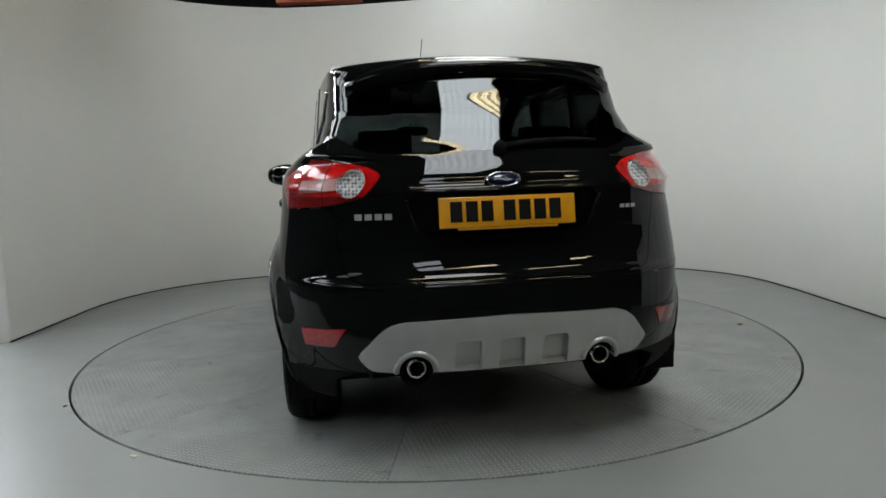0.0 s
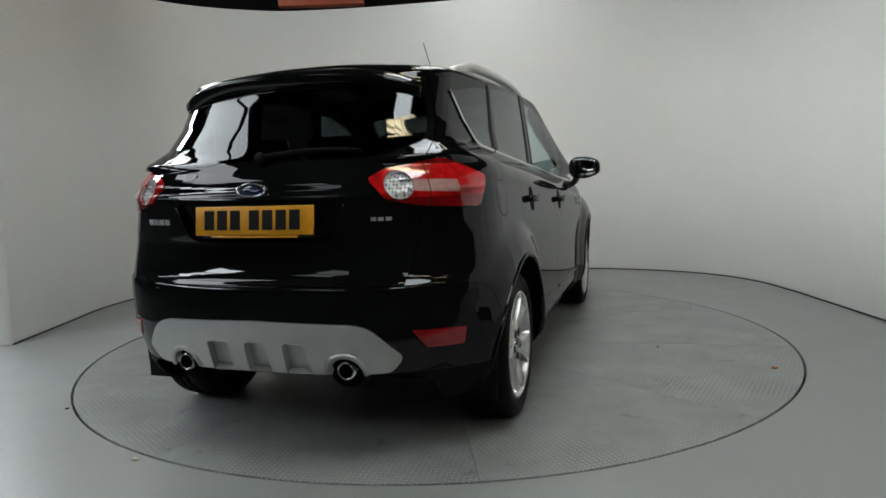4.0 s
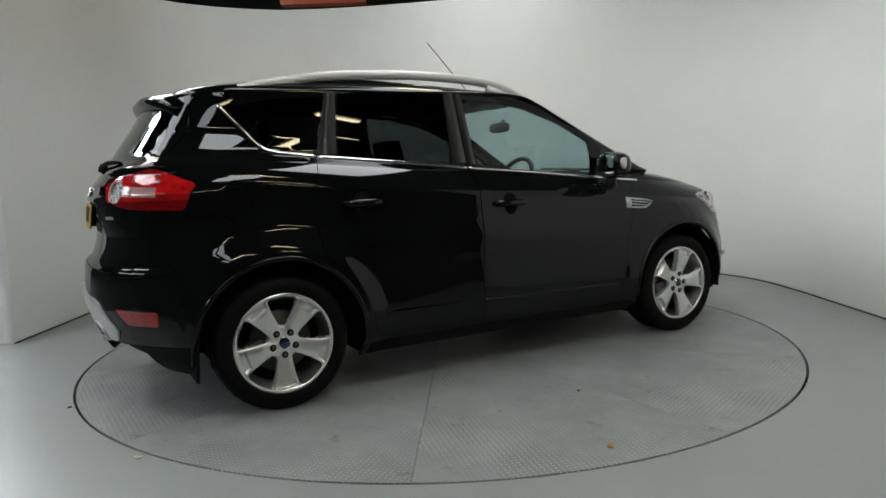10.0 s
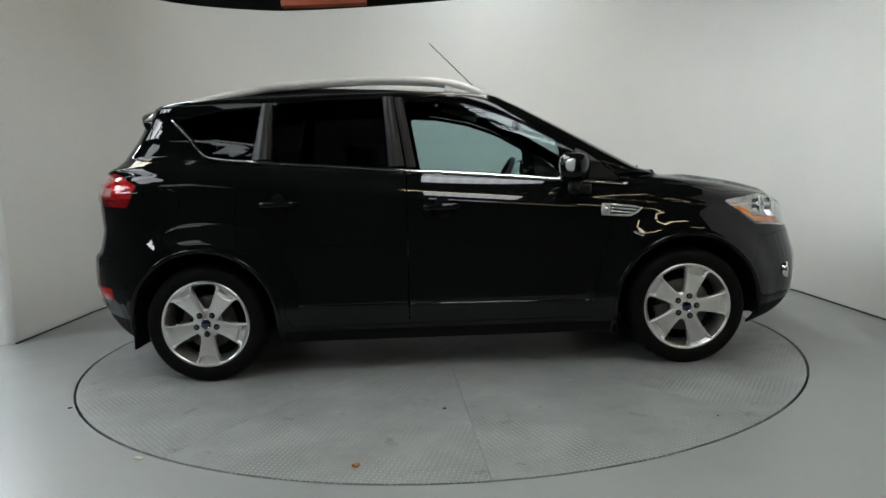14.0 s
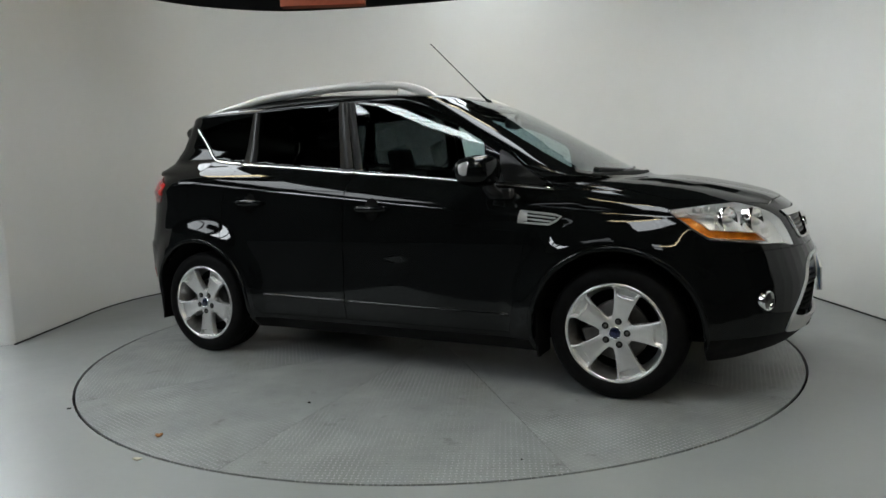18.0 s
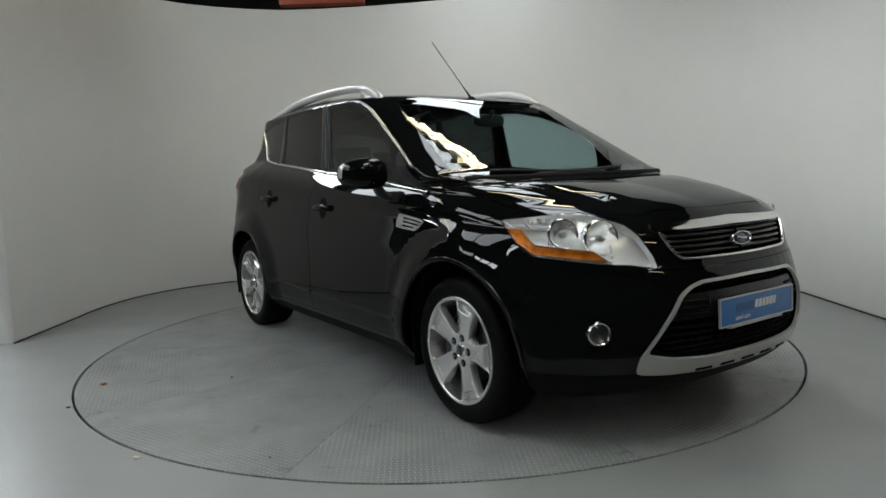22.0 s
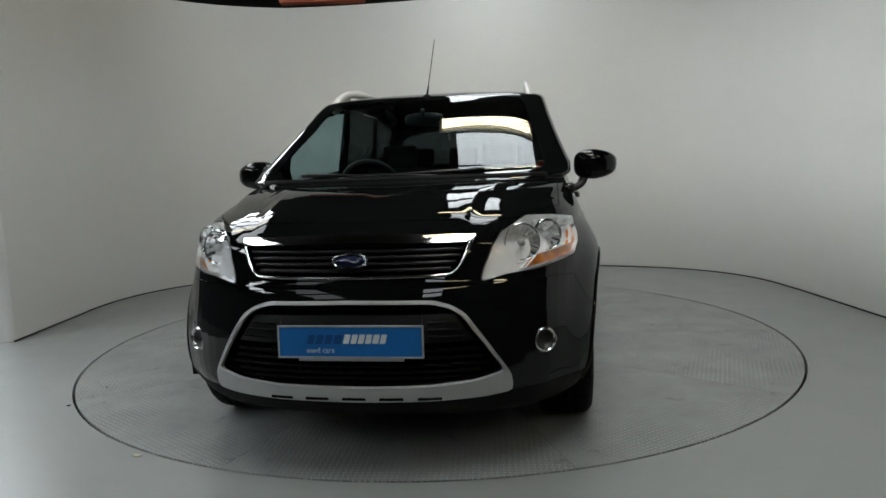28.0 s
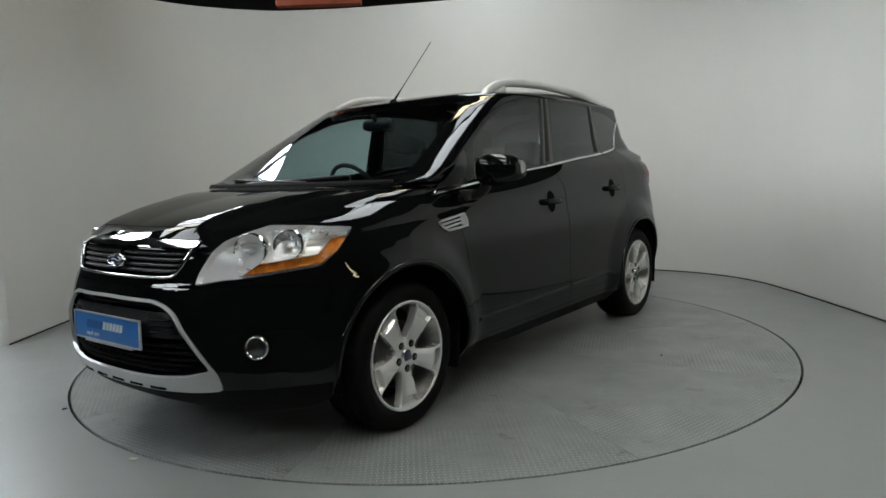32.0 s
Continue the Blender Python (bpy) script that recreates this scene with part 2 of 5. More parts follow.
def build_table():
    t = thing("turntable", "round grey painted chequer plate turntable flush with the floor", "turntable")
    bm = bmesh.new()
    lathe(bm, [(0, -0.012), (TABLE_R - 0.010, -0.012), (TABLE_R - 0.010, -0.07), (0, -0.07)], n=120)
    bmesh.ops.recalc_face_normals(bm, faces=bm.faces)
    part("drum", bm, M_SEAM, t, smooth=False)
    # ten wedges of plate, with open joints between them
    bm = bmesh.new()
    n = 12
    h = math.pi / 10
    g = 0.0013
    tops = []
    for z, cut_ in ((0.0, 0.0), (-0.003, -0.0007), (-0.011, -0.0007)):
        ring = []
        r1 = TABLE_R - 0.008 - cut_
        for i in range(n + 1):
            a = -h + 2 * h * i / n
            e = (g + cut_) / r1
            a = max(-h + e, min(h - e, a))
            ring.append(bm.verts.new((r1 * math.cos(a), r1 * math.sin(a), z)))
        ring.append(bm.verts.new(((g + cut_) / math.sin(h), 0, z)))
        tops.append(ring)
    bm.faces.new(tops[0])
    for a, b in zip(tops, tops[1:]):
        for i in range(len(a)):
            j = (i + 1) % len(a)
            bm.faces.new((a[i], b[i], b[j], a[j]))
    bmesh.ops.recalc_face_normals(bm, faces=bm.faces)
    first = part("plate_sector", bm, M_TABLE, t, smooth=False)
    for k in range(10):
        o = first if k == 0 else new("plate_sector", first.data)
        o.parent = t
        o.matrix_basis = pose(0, 0, 0, 0, 0, -68 + 36 * k)
    return t


def table_material():
    """Painted chequer plate: raised bars in two directions, worn pale on their crowns, with scuffs and tyre dirt."""
    m = bpy.data.materials.new("chequer_plate")
    m.use_nodes = True
    nt = m.node_tree
    N, L = nt.nodes.new, nt.links.new
    b = nt.nodes["Principled BSDF"]
    co = N("ShaderNodeTexCoord")

    def maths(op, x, y=None):
        k = N("ShaderNodeMath")
        k.operation = op
        for i, v in enumerate((x, y)):
            if v is None:
                continue
            if isinstance(v, (int, float)):
                k.inputs[i].default_value = v
            else:
                L(v, k.inputs[i])
        return k.outputs[0]

    sep = N("ShaderNodeSeparateXYZ")
    L(co.outputs["Object"], sep.inputs[0])
    X, Y = sep.outputs[0], sep.outputs[1]
    pitch = 0.046
    bars = None
    for ox, oy, ax, ay in ((0.0, 0.0, 0.010, 0.0032), (0.5, 0.5, 0.010, 0.0032), (0.5, 0.0, 0.0032, 0.010), (0.0, 0.5, 0.0032, 0.010)):
        u = maths("SUBTRACT", maths("FRACT", maths("ADD", maths("DIVIDE", X, pitch), ox)), 0.5)
        v = maths("SUBTRACT", maths("FRACT", maths("ADD", maths("DIVIDE", Y, pitch), oy)), 0.5)
        d = maths("ADD", maths("POWER", maths("ABSOLUTE", maths("DIVIDE", u, ax / pitch)), 2.0), maths("POWER", maths("ABSOLUTE", maths("DIVIDE", v, ay / pitch)), 2.0))
        bump_ = maths("MAXIMUM", maths("SUBTRACT", 1.0, d), 0.0)
        bars = bump_ if bars is None else maths("MAXIMUM", bars, bump_)

    def noise_(scale, detail, lo, hi):
        n = N("ShaderNodeTexNoise")
        n.inputs["Scale"].default_value, n.inputs["Detail"].default_value, n.inputs["Roughness"].default_value = scale, detail, 0.65
        L(co.outputs["Object"], n.inputs["Vector"])
        r = N("ShaderNodeMapRange")
        r.inputs["From Min"].default_value, r.inputs["From Max"].default_value = lo, hi
        L(n.outputs["Fac"], r.inputs["Value"])
        return r.outputs[0]

    def mix(fac, c0, c1):
        k = N("ShaderNodeMix")
        k.data_type = "RGBA"
        L(fac, k.inputs[0])
        for i, c in ((6, c0), (7, c1)):
            if isinstance(c, tuple):
                k.inputs[i].default_value = (*c, 1)
            else:
                L(c, k.inputs[i])
        return k.outputs[2]

    col = mix(noise_(2.3, 8, 0.38, 0.66), (0.180, 0.191, 0.185), (0.258, 0.270, 0.262))
    worn = maths("MULTIPLY", maths("MINIMUM", maths("MULTIPLY", bars, 2.5), 1.0), noise_(1.6, 3, 0.42, 0.62))
    col = mix(maths("MULTIPLY", worn, 0.75), col, (0.42, 0.43, 0.42))
    col = mix(maths("MULTIPLY", noise_(7.0, 6, 0.61, 0.70), 0.6), col, (0.07, 0.072, 0.068))
    col = mix(maths("MULTIPLY", noise_(26.0, 3, 0.68, 0.74), 0.7), col, (0.05, 0.05, 0.048))
    L(col, b.inputs["Base Color"])
    rg = N("ShaderNodeMapRange")
    rg.inputs["To Min"].default_value, rg.inputs["To Max"].default_value = 0.30, 0.46
    L(noise_(3.1, 4, 0.3, 0.7), rg.inputs["Value"])
    L(rg.outputs[0], b.inputs["Roughness"])
    bp = N("ShaderNodeBump")
    bp.inputs["Strength"].default_value, bp.inputs["Distance"].default_value = 1.0, 0.0022
    L(bars, bp.inputs["Height"])
    L(bp.outputs["Normal"], b.inputs["Normal"])
    return m


M_TABLE = table_material()
build_hall()
turntable = build_table()


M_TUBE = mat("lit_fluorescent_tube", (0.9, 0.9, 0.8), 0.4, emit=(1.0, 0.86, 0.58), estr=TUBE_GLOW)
M_FITTING = mat("white_enamel_fitting", (0.6, 0.58, 0.5), 0.4, var=0.05)
M_ORANGE = mat("orange_steel", (0.32, 0.07, 0.03), 0.5, var=0.2)
def rooflight_sheet(glow):
    """Daylit corrugated sheet: the corrugation shows as faint stripes of light."""
    m = mat("rooflight_sheet", (0.6, 0.65, 0.7), 0.6, emit=(0.873, 0.93, 0.968), estr=glow, var=0.05)
    nt = m.node_tree
    co = nt.nodes.new("ShaderNodeTexCoord")
    wv = nt.nodes.new("ShaderNodeTexWave")
    wv.inputs["Scale"].default_value = 2.6
    wv.inputs["Distortion"].default_value = 0.6
    r = nt.nodes.new("ShaderNodeMapRange")
    r.inputs["To Min"].default_value, r.inputs["To Max"].default_value = glow * 0.85, glow * 1.12
    nt.links.new(co.outputs["Object"], wv.inputs["Vector"])
    nt.links.new(wv.outputs["Fac"], r.inputs["Value"])
    nt.links.new(r.outputs[0], nt.nodes["Principled BSDF"].inputs["Emission Strength"])
    return m


def build_roof():
    xs = sorted({-12.0, 12.0} | {v for r in LIGHTS for v in r[:2]})
    bm = bmesh.new()
    for x0, x1 in zip(xs, xs[1:]):
        ys = sorted(r[2:4] for r in LIGHTS if r[0] == x0)
        y = -12.0
        for a, b in ys + [(12.0, 12.0)]:
            box(bm, x0, x1, y, a, ROOF_Z, ROOF_Z + 0.12)
            y = b
    o = part("ceiling", bm, M_ROOF, None, smooth=False)
    tagged(o, "dark lined workshop roof", "ceiling", kind="structure")
    for x0, x1, y0, y1, glow in LIGHTS:
        sheet = rooflight_sheet(glow)
        n = max(1, round((y1 - y0) / 1.25))
        st = (y1 - y0) / n
        for i in range(n):
            y = y0 + i * st
            o = part("rooflight", boxes(x0, x1, y + 0.03, y + st - 0.03, ROOF_Z + 0.06, ROOF_Z + 0.07), sheet, None, smooth=False)
            tagged(o, "pale daylit corrugated rooflight panel between purlins, some added as fill", "rooflight", "rooflights", "structure")
            if i:
                o = part("purlin", boxes(x0 - 0.05, x1 + 0.05, y - 0.04, y + 0.04, ROOF_Z - 0.10, ROOF_Z + 0.10), M_ROOF, None, smooth=False)
                tagged(o, "dark steel purlin across the rooflight", "purlin", "purlins", "structure")


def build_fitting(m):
    f = thing("fluorescent_light", "white four-tube fluorescent fitting hanging under the roof, some added as fill", "ceiling light", "fluorescent lights")
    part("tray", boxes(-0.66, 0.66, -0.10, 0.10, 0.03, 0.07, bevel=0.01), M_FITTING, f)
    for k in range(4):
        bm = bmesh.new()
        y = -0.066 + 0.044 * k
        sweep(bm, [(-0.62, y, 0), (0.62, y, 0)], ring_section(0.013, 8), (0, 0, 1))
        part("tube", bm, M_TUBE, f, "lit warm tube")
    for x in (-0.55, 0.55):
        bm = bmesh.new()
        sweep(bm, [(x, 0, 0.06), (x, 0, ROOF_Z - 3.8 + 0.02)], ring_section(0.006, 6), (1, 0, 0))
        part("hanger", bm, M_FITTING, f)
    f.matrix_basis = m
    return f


build_roof()
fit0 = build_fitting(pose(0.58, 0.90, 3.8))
# the last three fittings are unseen, added to brighten the right side
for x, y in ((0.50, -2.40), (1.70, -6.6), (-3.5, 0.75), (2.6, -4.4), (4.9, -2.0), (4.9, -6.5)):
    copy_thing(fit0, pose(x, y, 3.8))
beam = part("roof_beam", boxes(-1.75, -0.75, 3.75, 3.90, 3.14, 3.30, bevel=0.01), M_ORANGE, None)
tagged(beam, "orange painted steel beam behind the backdrop wall", "beam", kind="structure")


# ---------------------------------------------------------------- the car body
# height, rear end x, rear corner length, its fullness, front end x, corner length, its fullness
LEVELS = np.array([
    (0.19, -0.545, 0.498, 2.664, 3.339, 0.704, 2.854), (0.24, -0.642, 0.567, 2.764, 3.455, 0.803, 2.696), (0.32, -0.729, 0.686, 2.763, 3.53, 0.882, 2.632),
    (0.42, -0.777, 0.756, 2.854, 3.563, 0.9, 2.552), (0.54, -0.806, 0.739, 2.923, 3.573, 0.896, 2.477), (0.64, -0.801, 0.711, 2.95, 3.554, 0.908, 2.449),
    (0.702, -0.790, 0.683, 2.952, 3.532, 0.919, 2.49), (0.736, -0.756, 0.635, 2.94, 3.514, 0.930, 2.545), (0.86, -0.72, 0.597, 2.996, 3.468, 0.959, 2.678)])
LEVELS = np.vstack([LEVELS, [
    (0.895, -0.729, 0.606, 2.941, 3.434, 0.978, 2.73), (0.93, -0.738, 0.62, 2.883, 3.38, 0.999, 2.792), (0.965, -0.747, 0.644, 2.828, 3.281, 0.986, 2.819),
    (1, -0.754, 0.651, 2.797, 3.134, 0.912, 2.845), (1.03, -0.757, 0.646, 2.8, 2.969, 0.826, 2.954), (1.05, -0.753, 0.626, 2.832, 2.811, 0.738, 3.144),
    (1.065, -0.739, 0.593, 2.882, 2.682, 0.668, 3.327), (1.1, -0.729, 0.640, 2.917, 2.573, 0.665, 3.507), (1.16, -0.688, 0.628, 2.895, 2.462, 0.669, 3.598)]])
LEVELS = np.vstack([LEVELS, [
    (1.24, -0.633, 0.611, 2.860, 2.324, 0.669, 3.617), (1.33, -0.571, 0.592, 2.815, 2.168, 0.668, 3.657), (1.43, -0.503, 0.572, 2.759, 1.991, 0.661, 3.483),
    (1.51, -0.451, 0.556, 2.700, 1.838, 0.629, 3.289), (1.56, -0.362, 0.38, 2.599, 1.706, 0.613, 3.067), (1.59, -0.305, 0.469, 2.423, 1.553, 0.673, 2.814),
    (1.615, -0.194, 0.558, 2.265, 1.342, 0.687, 2.538), (1.635, 0.009, 0.595, 2.023, 1.075, 0.553, 2.351), (1.646, 0.231, 0.431, 1.785, 0.848, 0.22, 2.16)]])
ROOF_TOP = 1.662
HUB_Z, HUB_Y, WHEELBASE = 0.327, 0.872, 2.69
ARCH_R = 0.402


def pchip(xs, ys, q):
    h = np.diff(xs)
    d = np.diff(ys) / h
    m = np.zeros_like(ys)
    m[0], m[-1] = d[0], d[-1]
    for i in range(1, len(xs) - 1):
        m[i] = 0 if d[i - 1] * d[i] <= 0 else 2 * d[i - 1] * d[i] / (d[i - 1] + d[i])
    i = np.clip(np.searchsorted(xs, q) - 1, 0, len(xs) - 2)
    t = (q - xs[i]) / h[i]
    return ys[i] * (1 + 2 * t) * (1 - t) ** 2 + m[i] * h[i] * t * (1 - t) ** 2 + ys[i + 1] * t * t * (3 - 2 * t) + m[i + 1] * h[i] * t * t * (t - 1)


_s = np.linspace(0, len(LEVELS) - 1, 1600)
DENSE = np.stack([pchip(np.arange(len(LEVELS)), LEVELS[:, k], _s) for k in range(7)], 1)


def smooth(a, b, v):
    t = np.clip((v - a) / (b - a), 0, 1)
    return t * t * (3 - 2 * t)


def belt(x):
    return np.clip(1.228 - 0.090 * (x - 0.2), 0.98, 1.25)


SIDE_Z = np.array([0.15, 0.20, 0.25, 0.33, 0.395, 0.425, 0.47, 0.60, 0.75, 0.88, 1.4])
SIDE_Y = np.array([0.76, 0.805, 0.845, 0.879, 0.8865, 0.8878, 0.8872, 0.886, 0.890, 0.873, 0.815])


def half_width(x, z):
    """Half the body's width at a length and a height, before the ends round off."""
    x, z = np.asarray(x, float), np.asarray(z, float)
    zb = belt(x)
    low = pchip(SIDE_Z, SIDE_Y, np.clip(z, 0.15, 1.39)) - 0.115 * np.clip(1 - (zb - z) / 0.16, 0, 1) ** 1.8
    yb = pchip(SIDE_Z, SIDE_Y, zb) - 0.115
    q = np.clip((z - zb) / (1.56 - zb), 0, 1)
    high = yb - (yb - 0.683) * q ** 1.2
    y = np.where(z < zb, low, high)
    y = np.where(z > 1.56, 0.683 * np.clip((ROOF_TOP - z) / (ROOF_TOP - 1.56), 0, 1) ** 0.19, y)
    g = np.clip((z - zb + 0.1) / 0.2, 0, 1)
    y = y - np.clip((1.2 - x) / 1.6, 0, 1.4) ** 2 * (0.012 + 0.072 * g) + 0.0845 * g * np.clip((x - 1.2) / 1.0, 0, 1.3) ** 2
    for hx in (0.0, WHEELBASE):
        r = np.hypot(x - hx, z - HUB_Z)
        y = y + 0.036 * (1 - smooth(0.42, 0.585, r)) * smooth(0.1, 0.3, z)
    return y


def level(z):
    return [np.interp(z, DENSE[:, 0], DENSE[:, k]) for k in range(1, 7)]


def glazed(z, low=1.06):
    """How far a level belongs to the flat screens with their tight corners."""
    return float(smooth(low, low + 0.06, z) * (1 - smooth(1.51, 1.60, z)))


def bow(e, n, w, nn, kk):
    """Share of the corner length that is left at a share e of the half width."""
    n, k = n + (nn - n) * w, kk * w
    return 1 - (1 - k) * (1 - np.clip(1 - e ** n, 0, 1) ** (1 / n)) - k * e * e


def front_bow(e, n, z):
    return bow(e, n, glazed(z), 10.0, 0.18)


def rear_bow(e, n, z):
    return bow(e, n, glazed(z, 1.16), 8.0, 0.24)


def front_x(y, z):
    xr, ar, nr, xf, af, nf = level(z)
    x = xf
    for _ in range(6):
        e = min(abs(y) / max(0.05, float(half_width(x, z))), 0.999)
        x = xf - af + af * float(front_bow(e, nf, z))
    return x


def rear_x(y, z):
    xr, ar, nr, xf, af, nf = level(z)
    x = xr
    for _ in range(6):
        e = min(abs(y) / max(0.05, float(half_width(x, z))), 0.999)
        x = xr + ar - ar * float(rear_bow(e, nr, z))
    return x


def side_y(x, z):
    xr, ar, nr, xf, af, nf = level(z)
    y = float(half_width(x, z))
    es = np.linspace(0, 1, 400)
    if x > xf - af:
        y *= float(np.interp(-(x - xf + af) / af, -front_bow(es, nf, z), es))
    if x < xr + ar:
        y *= float(np.interp(-(xr + ar - x) / ar, -rear_bow(es, nr, z), es))
    return y


def body_grid():
    """Points of half the shell: rows by level, columns from the rear middle to the front middle."""
    sl = np.linspace(0, len(LEVELS) - 1, 120)
    ne, ns = 42, 70
    rows = []
    for s in sl:
        z, xr, ar, nr, xf, af, nf = [np.interp(s, _s, DENSE[:, k]) for k in range(7)]
        half = np.linspace(0, math.pi / 2, ne // 2 + 1)
        en = [np.sort(np.concatenate([np.sin(half), np.sin(half[1:-1]) ** (2 / (n + (nn - n) * w))])) for n, nn, w in ((nr, 8.0, glazed(z, 1.16)), (nf, 10.0, glazed(z)))]
        re = en[0]
        rx = xr + ar - ar * rear_bow(re, nr, z)
        mx = np.linspace(xr + ar, xf - af, ns)[1:-1]
        fe = en[1][::-1]
        fx = xf - af + af * front_bow(fe, nf, z)
        x = np.concatenate([rx, mx, fx])
        e = np.concatenate([re, np.ones(ns - 2), fe])
        rows.append(np.stack([x, e * half_width(x, z), np.full_like(x, z)], 1))
    rows.append(np.stack([np.linspace(0.25, 0.70, rows[-1].shape[0]), np.zeros(rows[-1].shape[0]), np.full(rows[-1].shape[0], ROOF_TOP)], 1))
    return np.array(rows)


def grid_normals(g):
    full = np.concatenate([g[:, ::-1] * np.array([1, -1, 1]), g[:, 1:]], 1)
    du = np.gradient(full, axis=1)
    dv = np.gradient(full, axis=0)
    n = np.cross(dv, du)
    ln = np.linalg.norm(n, axis=2, keepdims=True)
    n = np.where(ln > 1e-12, n / np.maximum(ln, 1e-12), np.array([0, 0, 1.0]))
    n = n[:, g.shape[1] - 1:]
    if n[40, 60, 1] < 0:
        n = -n
    return n


GRID = body_grid()
NRM = grid_normals(GRID)
# raised middle of the bonnet
_hx, _hy, _hz = GRID[..., 0], GRID[..., 1], GRID[..., 2]
_yc = 0.40 + 0.17 * smooth(3.4, 2.5, _hx)
_yi = 0.28 + 0.20 * (_hx - 2.88)
_up = (0.014 * (1 - smooth(-0.028, 0.028, _hy - _yc)) - 0.010 * np.clip(1 - _hy / _yi, 0, 1)) * smooth(2.35, 2.62, _hx) * smooth(3.46, 3.30, _hx) * smooth(0.9, 0.94, _hz) * (1 - smooth(1.045, 1.062, _hz))
GRID = GRID + NRM * _up[..., None]
NRM = grid_normals(GRID)


def shell_polys():
    out = []
    ni, nj = GRID.shape[:2]
    G, N = GRID.tolist(), NRM.tolist()
    for i in range(ni - 1):
        for j in range(nj - 1):
            q = [(i, j), (i + 1, j), (i + 1, j + 1), (i, j + 1)]
            out.append(([tuple(G[a][b]) for a, b in q], [tuple(N[a][b]) for a, b in q]))
    return out


def lerp(a, b, t):
    return tuple(x + (y - x) * t for x, y in zip(a, b))


def split(poly, f):
    """Part a polygon by the sign of f at its points: (inside, outside)."""
    P, N = poly
    d = [f(p) for p in P]
    if all(v >= -1e-9 for v in d):
        return poly, None
    if all(v <= 1e-9 for v in d):
        return None, poly
    ip, inn, op, on = [], [], [], []
    k = len(P)
    for i in range(k):
        j = (i + 1) % k
        if d[i] >= 0:
            ip.append(P[i]), inn.append(N[i])
        if d[i] <= 0:
            op.append(P[i]), on.append(N[i])
        if d[i] * d[j] < 0:
            t = d[i] / (d[i] - d[j])
            p, n = lerp(P[i], P[j], t), lerp(N[i], N[j], t)
            ip.append(p), inn.append(n), op.append(p), on.append(n)
    return (ip, inn) if len(ip) > 2 else None, (op, on) if len(op) > 2 else None


VIEWS = {"side": ((1, 0, 0), (0, 0, 1), (0, 1, 0)), "front": ((0, 1, 0), (0, 0, 1), (1, 0, 0)), "rear": ((0, 1, 0), (0, 0, 1), (-1, 0, 0)), "top": ((1, 0, 0), (0, 1, 0), (0, 0, 1)),
         "fcorner": ((0.6, -0.8, 0), (0, 0, 1), (0.8, 0.6, 0)), "rcorner": ((0.7071, 0.7071, 0), (0, 0, 1), (-0.7071, 0.7071, 0))}


def rounded(pts, r, n=4):
    """Round the corners of a 2D outline."""
    out = []
    k = len(pts)
    for i in range(k):
        p, a, b = Vector(pts[i]), Vector(pts[i - 1]), Vector(pts[(i + 1) % k])
        ra = min(r, (a - p).length * 0.45, (b - p).length * 0.45)
        s, e = p + (a - p).normalized() * ra, p + (b - p).normalized() * ra
        for q in range(n + 1):
            t = q / n
            out.append(tuple(s * (1 - t) ** 2 + p * 2 * t * (1 - t) + e * t * t))
    return out


def grow(pts, d):
    """Move a 2D outline outwards by d."""
    k = len(pts)
    area = sum(pts[i - 1][0] * pts[i][1] - pts[i][0] * pts[i - 1][1] for i in range(k))
    sg = 1 if area > 0 else -1
    out = []
    for i in range(k):
        a, p, b = Vector(pts[i - 1]), Vector(pts[i]), Vector(pts[(i + 1) % k])
        u, v = (p - a), (b - p)
        if u.length < 1e-7 or v.length < 1e-7:
            out.append(tuple(p))
            continue
        u, v = u.normalized(), v.normalized()
        n = Vector((u.y, -u.x)) + Vector((v.y, -v.x))
        n = n.normalized() if n.length > 1e-6 else Vector((u.y, -u.x))
        c = max(0.5, n.dot(Vector((u.y, -u.x))))
        out.append(tuple(p + n * (sg * d / c)))
    return out


def carve(pool, outline, view, facing=0.02, where=None):
    """Cut the region inside a 2D outline, seen along a view, out of the pool: (inside, the rest)."""
    U, V, W = VIEWS[view]
    tris = tessellate_polygon([[Vector((a, b, 0)) for a, b in outline]])
    T = []
    for t in tris:
        q = [outline[i] for i in t]
        ar = (q[1][0] - q[0][0]) * (q[2][1] - q[0][1]) - (q[2][0] - q[0][0]) * (q[1][1] - q[0][1])
        if abs(ar) > 1e-9:
            T.append(q if ar > 0 else [q[0], q[2], q[1]])
    a0, a1 = min(p[0] for p in outline), max(p[0] for p in outline)
    b0, b1 = min(p[1] for p in outline), max(p[1] for p in outline)
    u = lambda p: p[0] * U[0] + p[1] * U[1] + p[2] * U[2]
    v = lambda p: p[0] * V[0] + p[1] * V[1] + p[2] * V[2]
    inside, rest = [], []
    for poly in pool:
        P, N = poly
        us, vs = [u(p) for p in P], [v(p) for p in P]
        n = N[0]
        if max(us) < a0 or min(us) > a1 or max(vs) < b0 or min(vs) > b1 or n[0] * W[0] + n[1] * W[1] + n[2] * W[2] < facing or (where and not where(P[0])):
            rest.append(poly)
            continue
        todo = [poly]
        for q in T:
            nxt = []
            for pl in todo:
                cur = pl
                for i in range(3):
                    (x0, y0), (x1, y1) = q[i], q[(i + 1) % 3]
                    cur, o = split(cur, lambda p: (x1 - x0) * (v(p) - y0) - (y1 - y0) * (u(p) - x0))
                    if o:
                        nxt.append(o)
                    if not cur:
                        break
                if cur:
                    inside.append(cur)
            todo = nxt
        rest += todo
    return inside, rest


def mirrored(polys):
    return [([(a, -b, c) for a, b, c in reversed(P)], [(a, -b, c) for a, b, c in reversed(N)]) for P, N in polys]


